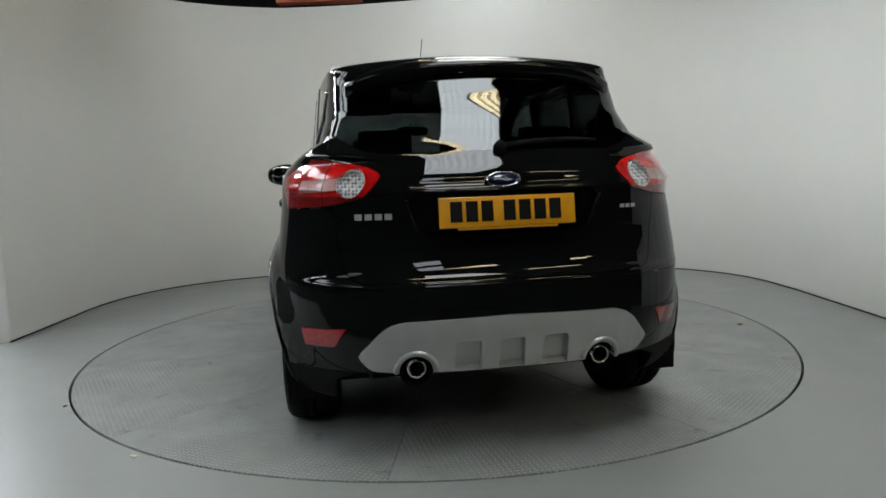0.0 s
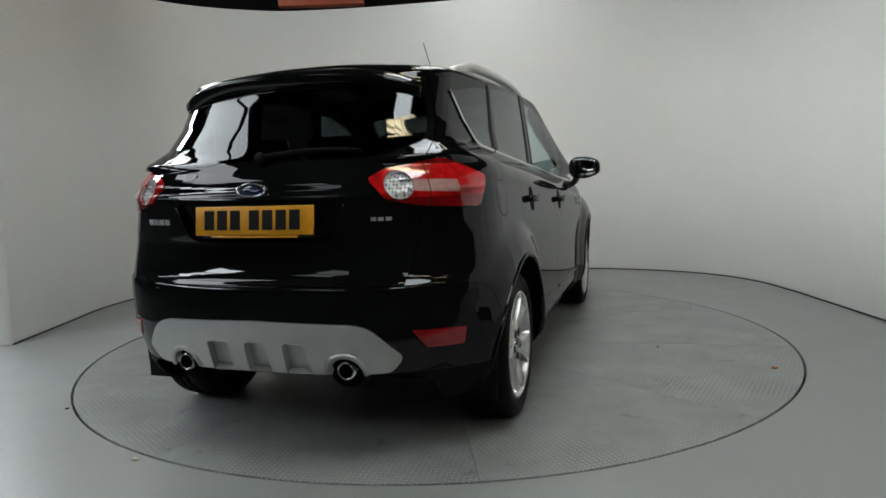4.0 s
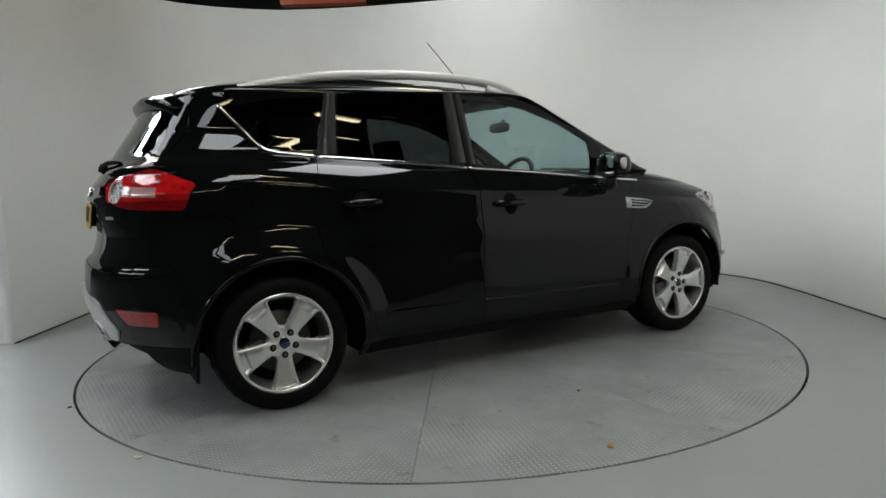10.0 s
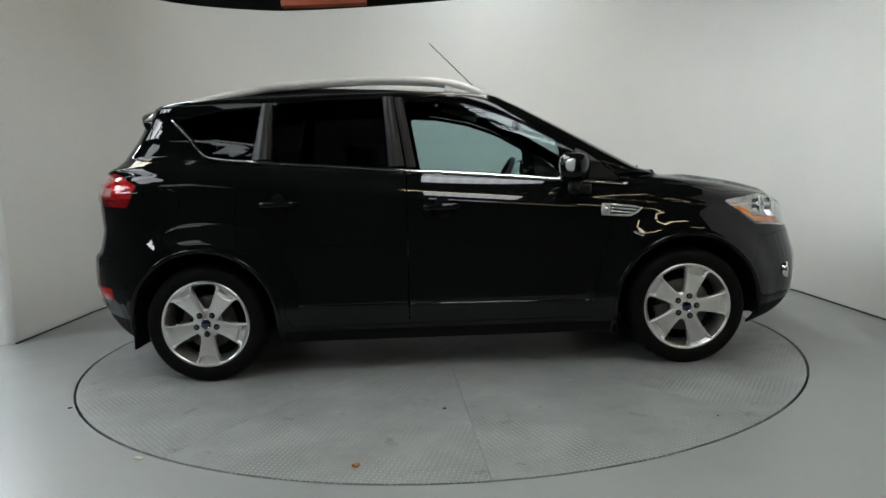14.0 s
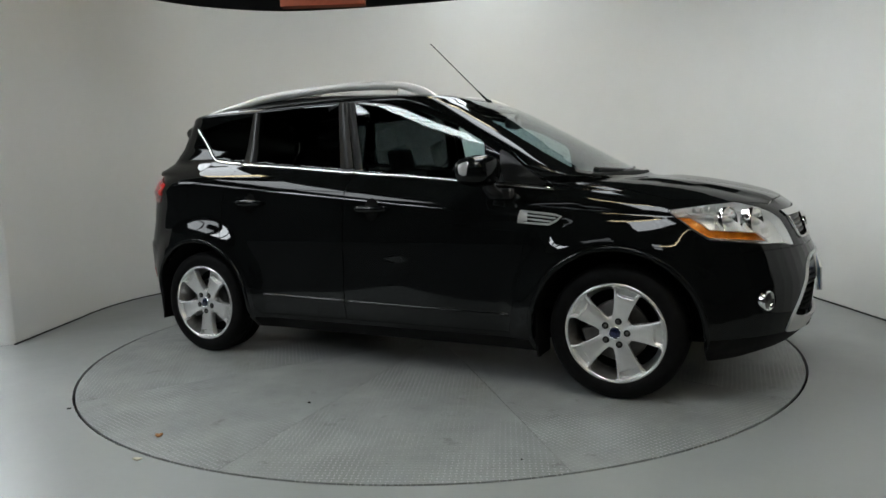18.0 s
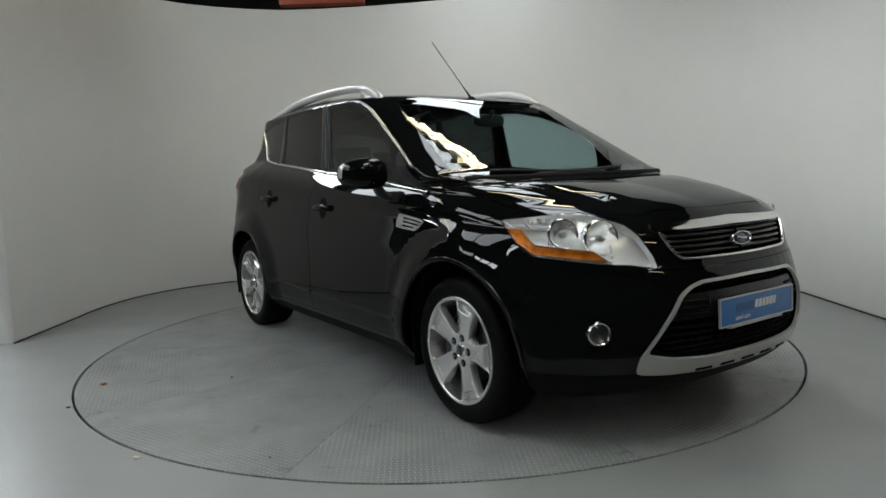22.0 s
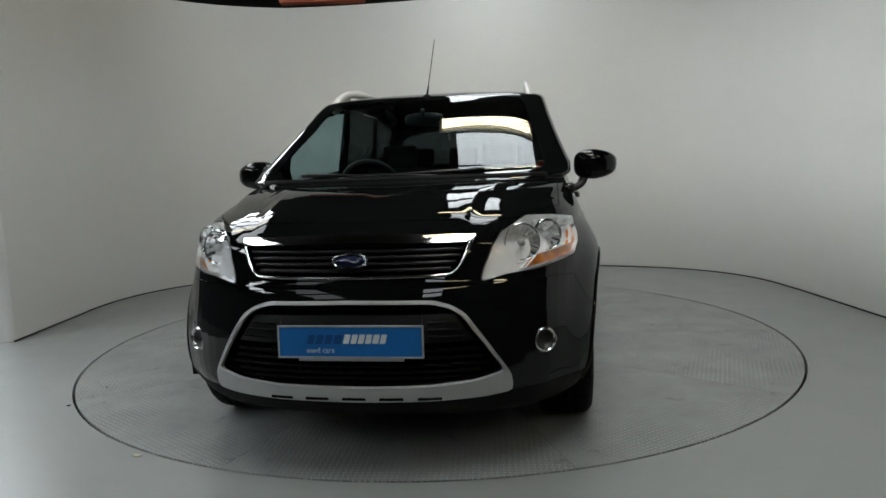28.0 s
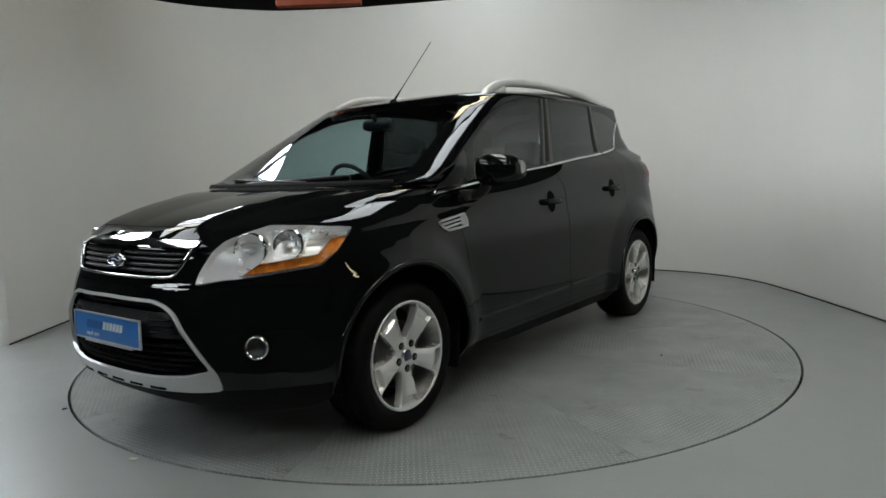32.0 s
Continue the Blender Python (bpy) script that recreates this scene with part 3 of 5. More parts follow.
def panel(name, polys, material, parent, label="", skirt=0.012, lift=0.0, location=None):
    """Make a piece of the shell, with its edges turned inwards, as one mesh."""
    index, V, N, F = {}, [], [], []
    for P, Q in polys:
        f = []
        for p, n in zip(P, Q):
            if lift:
                p = (p[0] + n[0] * lift, p[1] + n[1] * lift, p[2] + n[2] * lift)
            k = (round(p[0], 5), round(p[1], 5), round(p[2], 5))
            if k not in index:
                index[k] = len(V)
                V.append(p), N.append(n)
            f.append(index[k])
        f = [a for i, a in enumerate(f) if a != f[i - 1]]
        if len(set(f)) > 2 and len(set(f)) == len(f):
            F.append(f)
    if skirt and F:
        count = {}
        for f in F:
            for i in range(len(f)):
                e = (f[i - 1], f[i])
                count[e] = count.get(e, 0) + 1
        for (a, b) in list(count):
            if (b, a) in count:
                continue
            top = [Vector(V[b]), Vector(V[a])]
            foot = [Vector(V[a]) - Vector(N[a]) * skirt, Vector(V[b]) - Vector(N[b]) * skirt]
            side = (top[1] - top[0]).cross(foot[0] - top[1])
            side = tuple(side.normalized()) if side.length > 1e-12 else N[a]
            F.append(list(range(len(V), len(V) + 4)))
            V += [tuple(p) for p in top + foot]
            N += [side] * 4
    me = bpy.data.meshes.new(name)
    me.from_pydata(V, [], F)
    me.polygons.foreach_set("use_smooth", [True] * len(me.polygons))
    me.normals_split_custom_set_from_vertices([Vector(n).normalized() if Vector(n).length > 1e-6 else Vector((0, 0, 1)) for n in N])
    me.materials.append(material)
    ob = new(name, me)
    if parent:
        ob.parent = parent
    if label:
        ob["label"] = label
    return ob


def both(name, polys, material, parent, **k):
    """A part on either side of the car."""
    a = panel(name, polys, material, parent, **k)
    b = panel(name, mirrored(polys), material, parent, **k)
    return a, b


def circle(x, z, r, n=48, a0=0.0, a1=360.0):
    return [(x + r * math.cos(radians(a0 + (a1 - a0) * i / n)), z + r * math.sin(radians(a0 + (a1 - a0) * i / n))) for i in range(n)]




# ---------------------------------------------------------------- the car, panel by panel
car = thing("car", "glossy black five-door compact SUV with silver trim on the turntable", "car")


def on_side(x, z, off=0.0):
    return Vector((x, side_y(x, z) + off, z))


def on_front(y, z, off=0.0):
    return Vector((front_x(y, z) + off, y, z))


def on_rear(y, z, off=0.0):
    return Vector((rear_x(y, z) - off, y, z))


def whole(half):
    """An outline across the car's middle from its half at y > 0, first and last points on the middle."""
    return [p for p in half] + [(-a, b) for a, b in reversed(half) if abs(a) > 1e-6]


def corner_outline(pts, view):
    U = VIEWS[view][0]
    return [(x * U[0] + y * U[1], z) for x, y, z in pts]


def twin(ob, parent=None):
    """The mirror image of a part and its pieces on the car's other side."""
    me = None
    if ob.data:
        bm = bmesh.new()
        bm.from_mesh(ob.data)
        for v in bm.verts:
            v.co.y = -v.co.y
        bmesh.ops.reverse_faces(bm, faces=bm.faces)
        me = bpy.data.meshes.new(ob.data.name)
        bm.to_mesh(me)
        bm.free()
        for m in ob.data.materials:
            me.materials.append(m)
    o = new(ob.name.split(".")[0], me)
    o.parent = parent or ob.parent
    if "label" in ob:
        o["label"] = ob["label"]
    for c in ob.children:
        twin(c, o)
    return o


def cut(pool, outline, view, gap=0.003, facing=0.02, where=None):
    """Take a panel out of the pool and leave an open joint round it."""
    inside, rest = carve(pool, outline, view, facing, where)
    if gap:
        rest = carve(rest, grow(outline, gap), view, facing, where)[1]
    return inside, rest


FRONT = lambda p: p[0] > 2.0
REAR = lambda p: p[0] < 0.05
pool = shell_polys()
for hx in (0.0, WHEELBASE):
    pool = carve(pool, circle(hx, HUB_Z, ARCH_R, 64), "side")[1]
    pool = carve(pool, [(hx - ARCH_R + 0.003, 0.1), (hx + ARCH_R - 0.003, 0.1), (hx + ARCH_R, HUB_Z), (hx - ARCH_R, HUB_Z)], "side", facing=-0.9)[1]
# lamps
TAIL = corner_outline([(-0.686, 0.450, 1.106), (-0.648, 0.50, 1.137), (-0.545, 0.62, 1.168), (-0.48, 0.675, 1.180), (-0.336, 0.810, 1.105), (-0.404, 0.811, 0.985), (-0.62, 0.642, 1.000), (-0.69, 0.518, 1.030)], "rcorner")
tail, pool = cut(pool, rounded(TAIL, 0.02), "rcorner", 0.004, where=REAR)
HEAD = corner_outline([(2.915, 0.792, 0.912), (3.09, 0.70, 0.930), (3.18, 0.605, 0.936), (3.267, 0.567, 0.912), (3.34, 0.528, 0.886), (3.385, 0.505, 0.848), (3.430, 0.472, 0.767), (3.444, 0.462, 0.724), (3.39, 0.555, 0.742), (3.32, 0.645, 0.747), (3.11, 0.80, 0.774), (3.03, 0.812, 0.823)], "fcorner")
head, pool = cut(pool, rounded(HEAD, 0.012, 3), "fcorner", 0.004, where=FRONT)
REFL = corner_outline([(-0.70, 0.61, 0.543), (-0.545, 0.78, 0.531), (-0.545, 0.77, 0.463), (-0.658, 0.655, 0.470)], "rcorner")
refl, pool = cut(pool, rounded(REFL, 0.008, 2), "rcorner", 0.003, where=REAR)
FOG = corner_outline([(3.345, 0.682, 0.487)], "fcorner")[0]
fogp, pool = cut(pool, circle(FOG[0], FOG[1], 0.050, 24), "fcorner", 0.0, where=FRONT)
# front end
GRILLE = whole([(0.0, 0.752), (0.325, 0.755), (0.367, 0.766), (0.395, 0.80), (0.418, 0.853), (0.0, 0.858)])
grille, pool = cut(pool, GRILLE, "front", 0.0, where=FRONT)
NOSEBAR = whole([(0.0, 0.864), (0.432, 0.859), (0.440, 0.884), (0.0, 0.897)])
nosebar, pool = cut(pool, NOSEBAR, "front", 0.002, where=FRONT)
FRAME_IN = rounded(whole([(0.0, 0.361), (0.28, 0.365), (0.44, 0.378), (0.540, 0.402), (0.470, 0.511), (0.399, 0.611), (0.354, 0.640), (0.295, 0.656), (0.0, 0.661)]), 0.02, 2)
FRAME_OUT = rounded(whole([(0.0, 0.302), (0.28, 0.306), (0.46, 0.312), (0.562, 0.322), (0.560, 0.388), (0.482, 0.516), (0.410, 0.618), (0.361, 0.650), (0.30, 0.669), (0.0, 0.674)]), 0.02, 2)
mouth, pool = cut(pool, FRAME_IN, "front", 0.0, where=FRONT)
frame_, pool = cut(pool, FRAME_OUT, "front", 0.0015, where=FRONT)
# rear end
exh, pool = cut(pool, circle(0.36, 0.378, 0.062, 28), "rear", 0.0, where=REAR)
SKID = rounded(whole([(0.0, 0.372), (0.42, 0.372), (0.525, 0.378), (0.575, 0.437), (0.49, 0.534), (0.455, 0.558), (0.41, 0.570), (0.0, 0.579)]), 0.02, 2)
skid, pool = cut(pool, SKID, "rear", 0.002, where=REAR)
slots = []
for y0, y1 in ((-0.052, 0.052), (0.115, 0.222)):
    s_, skid = carve(skid, rounded([(y0, 0.340), (y1, 0.340), (y1 - 0.006, 0.496), (y0 + 0.006, 0.496)], 0.018, 3), "rear")
    slots += s_
PLATEBOX = rounded(whole([(0.0, 0.872), (0.29, 0.875), (0.325, 0.893), (0.372, 1.012), (0.34, 1.03), (0.0, 1.038)]), 0.02, 2)
platebox, pool = cut(pool, PLATEBOX, "rear", 0.0, where=REAR)
# glass
DLO = {
    "quarter_window": [(-0.155, 1.466), (0.006, 1.268), (0.06, 1.247), (0.258, 1.226), (0.330, 1.524), (0.092, 1.508)],
    "rear_window": [(0.385, 1.216), (1.039, 1.156), (1.020, 1.546), (0.70, 1.549), (0.405, 1.535)],
    "front_window": [(1.20, 1.143), (2.013, 1.073), (1.992, 1.274), (1.80, 1.384), (1.564, 1.470), (1.337, 1.516), (1.14, 1.529)],
    "sail_panel": [(2.10, 1.066), (2.345, 1.042), (2.15, 1.204), (2.085, 1.237)],
}
glass = {}
for k, o in DLO.items():
    glass[k], pool = carve(pool, rounded(o, 0.025), "side", where=lambda p: p[1] > 0.5)
SCREEN = rounded(whole([(0.0, 1.092), (0.55, 1.096), (0.665, 1.112), (0.693, 1.13), (0.662, 1.25), (0.614, 1.366), (0.583, 1.49), (0.56, 1.52), (0.43, 1.546), (0.0, 1.545)]), 0.03)
screen, pool = cut(pool, SCREEN, "front", 0.0, facing=-1.0, where=lambda p: p[0] > 1.3)
TAILGLASS = rounded(whole([(0.0, 1.192), (0.42, 1.182), (0.52, 1.20), (0.612, 1.262), (0.590, 1.38), (0.545, 1.50), (0.0, 1.52)]), 0.03)
tailglass, pool = cut(pool, TAILGLASS, "rear", 0.0, facing=-1.0, where=lambda p: p[0] < 0.05)
# panels that open
GATE = rounded(whole([(0.0, 0.712), (0.55, 0.712), (0.60, 0.74), (0.622, 0.85), (0.640, 1.0), (0.648, 1.165), (0.632, 1.27), (0.60, 1.42), (0.565, 1.53), (0.50, 1.562), (0.0, 1.578)]), 0.03)
gate, pool = cut(pool, GATE, "rear", 0.003, facing=-1.0, where=lambda p: p[0] < -0.12)
BONNET = [(3.372, 0.0), (3.372, 0.10), (3.36, 0.30), (3.335, 0.45), (3.24, 0.575), (3.10, 0.665), (2.93, 0.745), (2.62, 0.745), (2.50, 0.70), (2.57, 0.45), (2.61, 0.2), (2.615, 0.0)]
bonnet, pool = cut(pool, BONNET + [(a, -b) for a, b in reversed(BONNET) if b > 0], "top", 0.003, facing=0.15, where=FRONT)
RDOOR = [(1.135, 1.20), (1.140, 1.071), (1.140, 0.80), (1.130, 0.292), (0.50, 0.292)] + [(0.463 * math.cos(radians(a)), HUB_Z + 0.463 * math.sin(radians(a))) for a in range(2, 68, 6)] + [(0.198, 0.86), (0.206, 0.973), (0.232, 1.13), (0.262, 1.222), (0.340, 1.556), (0.75, 1.567), (1.075, 1.567), (1.115, 1.40)]
rdoor, pool = cut(pool, RDOOR, "side", 0.003, facing=-0.2, where=lambda p: p[1] > 0.5)
FDOOR = [(2.375, 1.035), (2.16, 1.212), (1.945, 1.342), (1.745, 1.433), (1.575, 1.494), (1.34, 1.541), (1.082, 1.567), (1.122, 1.40), (1.141, 1.20), (1.146, 1.071), (1.146, 0.80), (1.136, 0.292), (2.15, 0.292), (2.21, 0.62), (2.27, 0.86), (2.30, 0.983)]
fdoor, pool = cut(pool, FDOOR, "side", 0.003, facing=-0.2, where=lambda p: p[1] > 0.5)
fbump, pool = cut(pool, [(3.06, 0.1), (3.06, 0.52), (3.13, 0.70), (3.30, 0.715), (3.8, 0.715), (3.8, 0.1)], "side", 0.002, facing=-2, where=FRONT)
rbump, pool = cut(pool, [(-0.36, 0.1), (-0.36, 0.50), (-0.42, 0.66), (-0.47, 0.69), (-1.0, 0.69), (-1.0, 0.1)], "side", 0.002, facing=-2, where=REAR)
rbump = carve(rbump, [(-0.66, 0.05), (0.66, 0.05), (0.66, 0.325), (0.575, 0.362), (-0.575, 0.362), (-0.66, 0.325)], "rear", facing=-2)[1]
fvalance, fbump = carve(fbump, [(2.9, 0.05), (3.8, 0.05), (3.8, 0.330), (3.3, 0.318), (2.9, 0.318)], "side", facing=-2)
rvalance, rbump = carve(rbump, [(-0.9, 0.05), (-0.2, 0.05), (-0.2, 0.36), (-0.9, 0.375)], "side", facing=-2)
sill, pool = cut(pool, [(0.42, 0.1), (2.28, 0.1), (2.26, 0.262), (0.44, 0.262)], "side", 0.0, facing=-2)
vent, pool = cut(pool, rounded([(2.222, 0.918), (2.432, 0.890), (2.372, 0.850), (2.214, 0.862)], 0.008, 2), "side", 0.0)
flap, pool_r = cut(pool, circle(-0.178, 1.006, 0.076, 32), "side", 0.003)

panel("body_shell", pool + mirrored(pool_r), M_PAINT, car)
panel("fuel_flap", mirrored(flap), M_PAINT, car)
panel("bonnet", bonnet + mirrored(bonnet), M_PAINT, car)
tailgate = panel("tailgate", gate + mirrored(gate), M_PAINT, car)
panel("plate_recess", platebox + mirrored(platebox), M_PAINT, tailgate, lift=-0.022, skirt=-0.022)
panel("rear_screen", tailglass + mirrored(tailglass), M_PRIV, tailgate, label="dark tinted rear screen", skirt=0.004)
panel("windscreen", screen + mirrored(screen), M_GLASS, car, label="clear laminated windscreen", skirt=0.004)
front_bumper = panel("front_bumper", fbump + mirrored(fbump), M_PAINT, car)
rear_bumper = panel("rear_bumper", rbump + mirrored(rbump), M_PAINT, car)
panel("front_valance", fvalance + mirrored(fvalance), M_BLACK, front_bumper, label="matt black lower valance")
panel("rear_valance", rvalance + mirrored(rvalance), M_BLACK, rear_bumper, label="matt black lower valance")
for o in both("sill_trim", sill, M_BLACK, car):
    o["label"] = "matt black plastic sill"
fdoors = both("front_door", fdoor, M_PAINT, car)
rdoors = both("rear_door", rdoor, M_PAINT, car)
for k, doors, m in (("front_window", fdoors, M_GLASS), ("rear_window", rdoors, M_PRIV)):
    panel(k, glass[k], m, doors[0], skirt=0.004)
    panel(k, mirrored(glass[k]), m, doors[1], skirt=0.004)
both("quarter_window", glass["quarter_window"], M_PRIV, car, skirt=0.004)
both("sail_panel", glass["sail_panel"], M_SATIN, car)


# black frames of the side glass and the door pillars
def pillar(a, b, wa, wb, parent):
    bm = bmesh.new()
    n = 10
    prev = None
    for i in range(n + 1):
        t = i / n
        x, z = a[0] + (b[0] - a[0]) * t, a[1] + (b[1] - a[1]) * t
        w = wa + (wb - wa) * t
        ring = [bm.verts.new(on_side(x + d, z, off)) for d, off in ((-w, -0.004), (-w, 0.0035), (w, 0.0035), (w, -0.004))]
        if prev:
            for k in range(3):
                bm.faces.new((prev[k], prev[k + 1], ring[k + 1], ring[k]))
        prev = ring
    o = part("pillar_trim", bm, M_SATIN, parent)
    return o


for a, b, wa, wb, d in (((1.088, 1.165), (1.052, 1.558), 0.045, 0.030, 1), ((1.172, 1.155), (1.110, 1.552), 0.026, 0.024, 0), ((0.322, 1.228), (0.368, 1.545), 0.052, 0.028, 1)):
    o = pillar(a, b, wa, wb, (fdoors, rdoors)[d][0])
    twin(o, (fdoors, rdoors)[d][1])


# bright strip under the glass
def strip(points, off, section, name, mat_, parent, label=""):
    path = [on_side(x, z, off) for x, z, *_ in (tuple(v) for v in spline([(x, z, 0) for x, z in points], 6))]
    bm = bmesh.new()
    sweep(bm, path, section, (0, 1, 0.25))
    bmesh.ops.recalc_face_normals(bm, faces=bm.faces)
    return part(name, bm, mat_, parent, label)


TRIM = [(-0.009, -0.003), (0.009, -0.003), (0.008, 0.005), (0.0, 0.008), (-0.008, 0.005)]
for pts, par in (([(-0.186, 1.470), (-0.082, 1.354), (-0.012, 1.272), (0.04, 1.246), (0.14, 1.231), (0.256, 1.218)], None), ([(0.262, 1.217), (0.5, 1.196), (0.686, 1.181), (0.95, 1.156), (1.133, 1.138)], 1), ([(1.141, 1.137), (1.4, 1.117), (1.641, 1.096), (2.001, 1.060), (2.375, 1.024)], 0)):
    p0 = car if par is None else (fdoors, rdoors)[par][0]
    o = strip(pts, 0.002, TRIM, "chrome_strip", M_CHROME, p0)
    twin(o, car if par is None else (fdoors, rdoors)[par][1])


CREASE = [(-0.012, -0.006), (0.014, -0.006), (0.010, 0.001), (0.003, 0.0065), (-0.004, 0.0055), (-0.010, 0.001)]
for x0, x1, d in ((0.53, 1.128, 1), (1.144, 2.155, 0)):
    o = strip([(x0 + (x1 - x0) * i / 4, 0.412 - 0.016 * (x0 + (x1 - x0) * i / 4 - 0.5)) for i in range(5)], -0.0005, CREASE, "door_moulding", M_PAINT, (fdoors, rdoors)[d][0])
    twin(o, (fdoors, rdoors)[d][1])


# arch lips
def arch_lip(hx):
    bm = bmesh.new()
    path, ups = [], []
    for i in range(41):
        a = radians(-8 + 196 * i / 40)
        x, z = hx + (ARCH_R + 0.012) * math.cos(a), HUB_Z + (ARCH_R + 0.012) * math.sin(a)
        if z < 0.22:
            continue
        path.append(on_side(x, max(z, 0.2), 0.003))
    sweep(bm, path, [(-0.012, -0.03), (0.010, -0.012), (0.009, 0.0), (0.003, 0.003), (-0.008, 0.004), (-0.012, 0.0)], (0, 1, 0))
    bmesh.ops.recalc_face_normals(bm, faces=bm.faces)
    return part("arch_lip", bm, M_PAINT, car)


def arch_liner(hx):
    bm = bmesh.new()
    n = 32
    rings = []
    for y in (0.52, 0.86):
        rings.append([bm.verts.new((hx + (ARCH_R + 0.008) * math.cos(math.pi * 1.1 * i / n - 0.157), y, HUB_Z + (ARCH_R + 0.008) * math.sin(math.pi * 1.1 * i / n - 0.157))) for i in range(n + 1)])
    for i in range(n):
        bm.faces.new((rings[0][i], rings[0][i + 1], rings[1][i + 1], rings[1][i]))
    c = bm.verts.new((hx, 0.52, HUB_Z - 0.1))
    for i in range(n):
        bm.faces.new((rings[0][i], c, rings[0][i + 1]))
    return part("arch_liner", bm, M_VOID, car)


def mud_flap(x, z0, z1, lean):
    bm = bmesh.new()
    box(bm, x - 0.008, x + 0.008, 0.665, 0.868, z0, z1, bevel=0.006)
    for v in bm.verts:
        v.co.x += lean * (z1 - v.co.z)
        if v.co.z < z0 + 0.03:
            v.co.y += 0.012 * (1 if v.co.y < 0.78 else -1)
    return part("mud_flap", bm, M_RUBBER, car)


for hx in (0.0, WHEELBASE):
    twin(arch_lip(hx))
    twin(arch_liner(hx))
twin(mud_flap(-0.385, 0.195, 0.56, -0.05))
twin(mud_flap(WHEELBASE - 0.405, 0.17, 0.50, 0.04))

# underside
bm = bmesh.new()
box(bm, 0.41, 2.27, -0.80, 0.80, 0.205, 0.235)
box(bm, -0.30, 3.32, -0.50, 0.50, 0.225, 0.25)
box(bm, -0.66, -0.29, -0.50, 0.50, 0.355, 0.37)
box(bm, 3.08, 3.20, -0.58, 0.58, 0.225, 0.245)
part("underbody", bm, M_VOID, car, smooth=False)


# ---- lamps
def disc(bm, centre, facing, profile, n=32, sy=1.0, roll=0.0):
    q = Vector(facing).to_track_quat("Z", "Y").to_matrix().to_4x4()
    lathe(bm, profile, Matrix.Translation(centre) @ q @ Matrix.Rotation(roll, 4, "Z") @ Matrix.Diagonal((1, sy, 1, 1)), n)
    return bm


def dotted(name, col, dark, scale):
    m = mat(name, col, 0.35, metal=0.2, coat=0.8)
    nt = m.node_tree
    co = nt.nodes.new("ShaderNodeTexCoord")
    v = nt.nodes.new("ShaderNodeTexVoronoi")
    v.inputs["Scale"].default_value = scale
    v.inputs["Randomness"].default_value = 0.15
    r = nt.nodes.new("ShaderNodeValToRGB")
    r.color_ramp.elements[0].position, r.color_ramp.elements[1].position = 0.28, 0.5
    r.color_ramp.elements[0].color, r.color_ramp.elements[1].color = (*dark, 1), (*col, 1)
    nt.links.new(co.outputs["Object"], v.inputs["Vector"])
    nt.links.new(v.outputs["Distance"], r.inputs["Fac"])
    nt.links.new(r.outputs["Color"], nt.nodes["Principled BSDF"].inputs["Base Color"])
    return m


M_DOTS = dotted("dotted_reflector", (0.75, 0.76, 0.76), (0.16, 0.16, 0.16), 75.0)
M_BAND = mat("pale_red_lens", (0.42, 0.24, 0.23), 0.15, coat=1.0, var=0.2, vscale=60)
M_REDDARK = mat("dark_red_lens", (0.20, 0.003, 0.005), 0.15, coat=1.0, var=0.3, vscale=40)


def tail_lamps():
    c = corner_outline([(-0.655, 0.567, 1.083)], "rcorner")[0]
    band, lens = carve(tail, rounded(corner_outline([(-0.63, 0.60, 1.100), (-0.50, 0.745, 1.094), (-0.50, 0.752, 1.048), (-0.63, 0.61, 1.056)], "rcorner"), 0.008, 2), "rcorner")
    eye, lens = carve(lens, circle(c[0], c[1] - 0.004, 0.052, 32), "rcorner")
    eye2, band = carve(band, circle(c[0], c[1] - 0.004, 0.052, 32), "rcorner")
    low, lens = carve(lens, corner_outline([(-0.70, 0.50, 1.032), (-0.38, 0.83, 1.035), (-0.38, 0.83, 0.97), (-0.70, 0.50, 0.97)], "rcorner"), "rcorner")
    joint = [(0.050, 0.9), (0.054, 0.9), (0.046, 1.3), (0.042, 1.3)]
    line = []
    for k, region in enumerate((lens, band, low)):
        got, kept = carve(region, joint, "rcorner")
        line += got
        region[:] = kept
    for f in (lambda p: p, mirrored):
        lamp = panel("tail_lamp", f(lens), M_RED, car, label="red rear lamp lens", lift=0.004)
        panel("lens_joint", f(line), M_VOID, lamp, lift=-0.001)
        panel("brake_lens", f(low), M_REDDARK, lamp, lift=0.003)
        panel("indicator_band", f(band), M_BAND, lamp, lift=0.003, label="clear band")
        panel("round_reflector", f(eye + eye2), M_DOTS, lamp, lift=-0.008, label="round dotted silver reflector", skirt=-0.014)
        sg = 1 if f(lens)[0][0][0][1] > 0 else -1
        bm = bmesh.new()
        disc(bm, (-0.650, 0.560 * sg, 1.079), (-0.80, 0.58 * sg, 0.15), [(0.050, -0.012), (0.053, 0.001), (0.050, 0.003), (0.046, -0.006)], 40)
        part("bezel_ring", bm, M_LAMPGREY, lamp)


tail_lamps()
for o in both("rear_reflector", refl, mat("deep_red_reflector", (0.30, 0.005, 0.005), 0.2, coat=0.6, var=0.3, vscale=60), car, lift=0.003):
    o["label"] = "dark red bumper reflector"


M_REFLECT = mat("bright_reflector", (0.95, 0.95, 0.95), 0.06, metal=1.0, rvar=0.04)


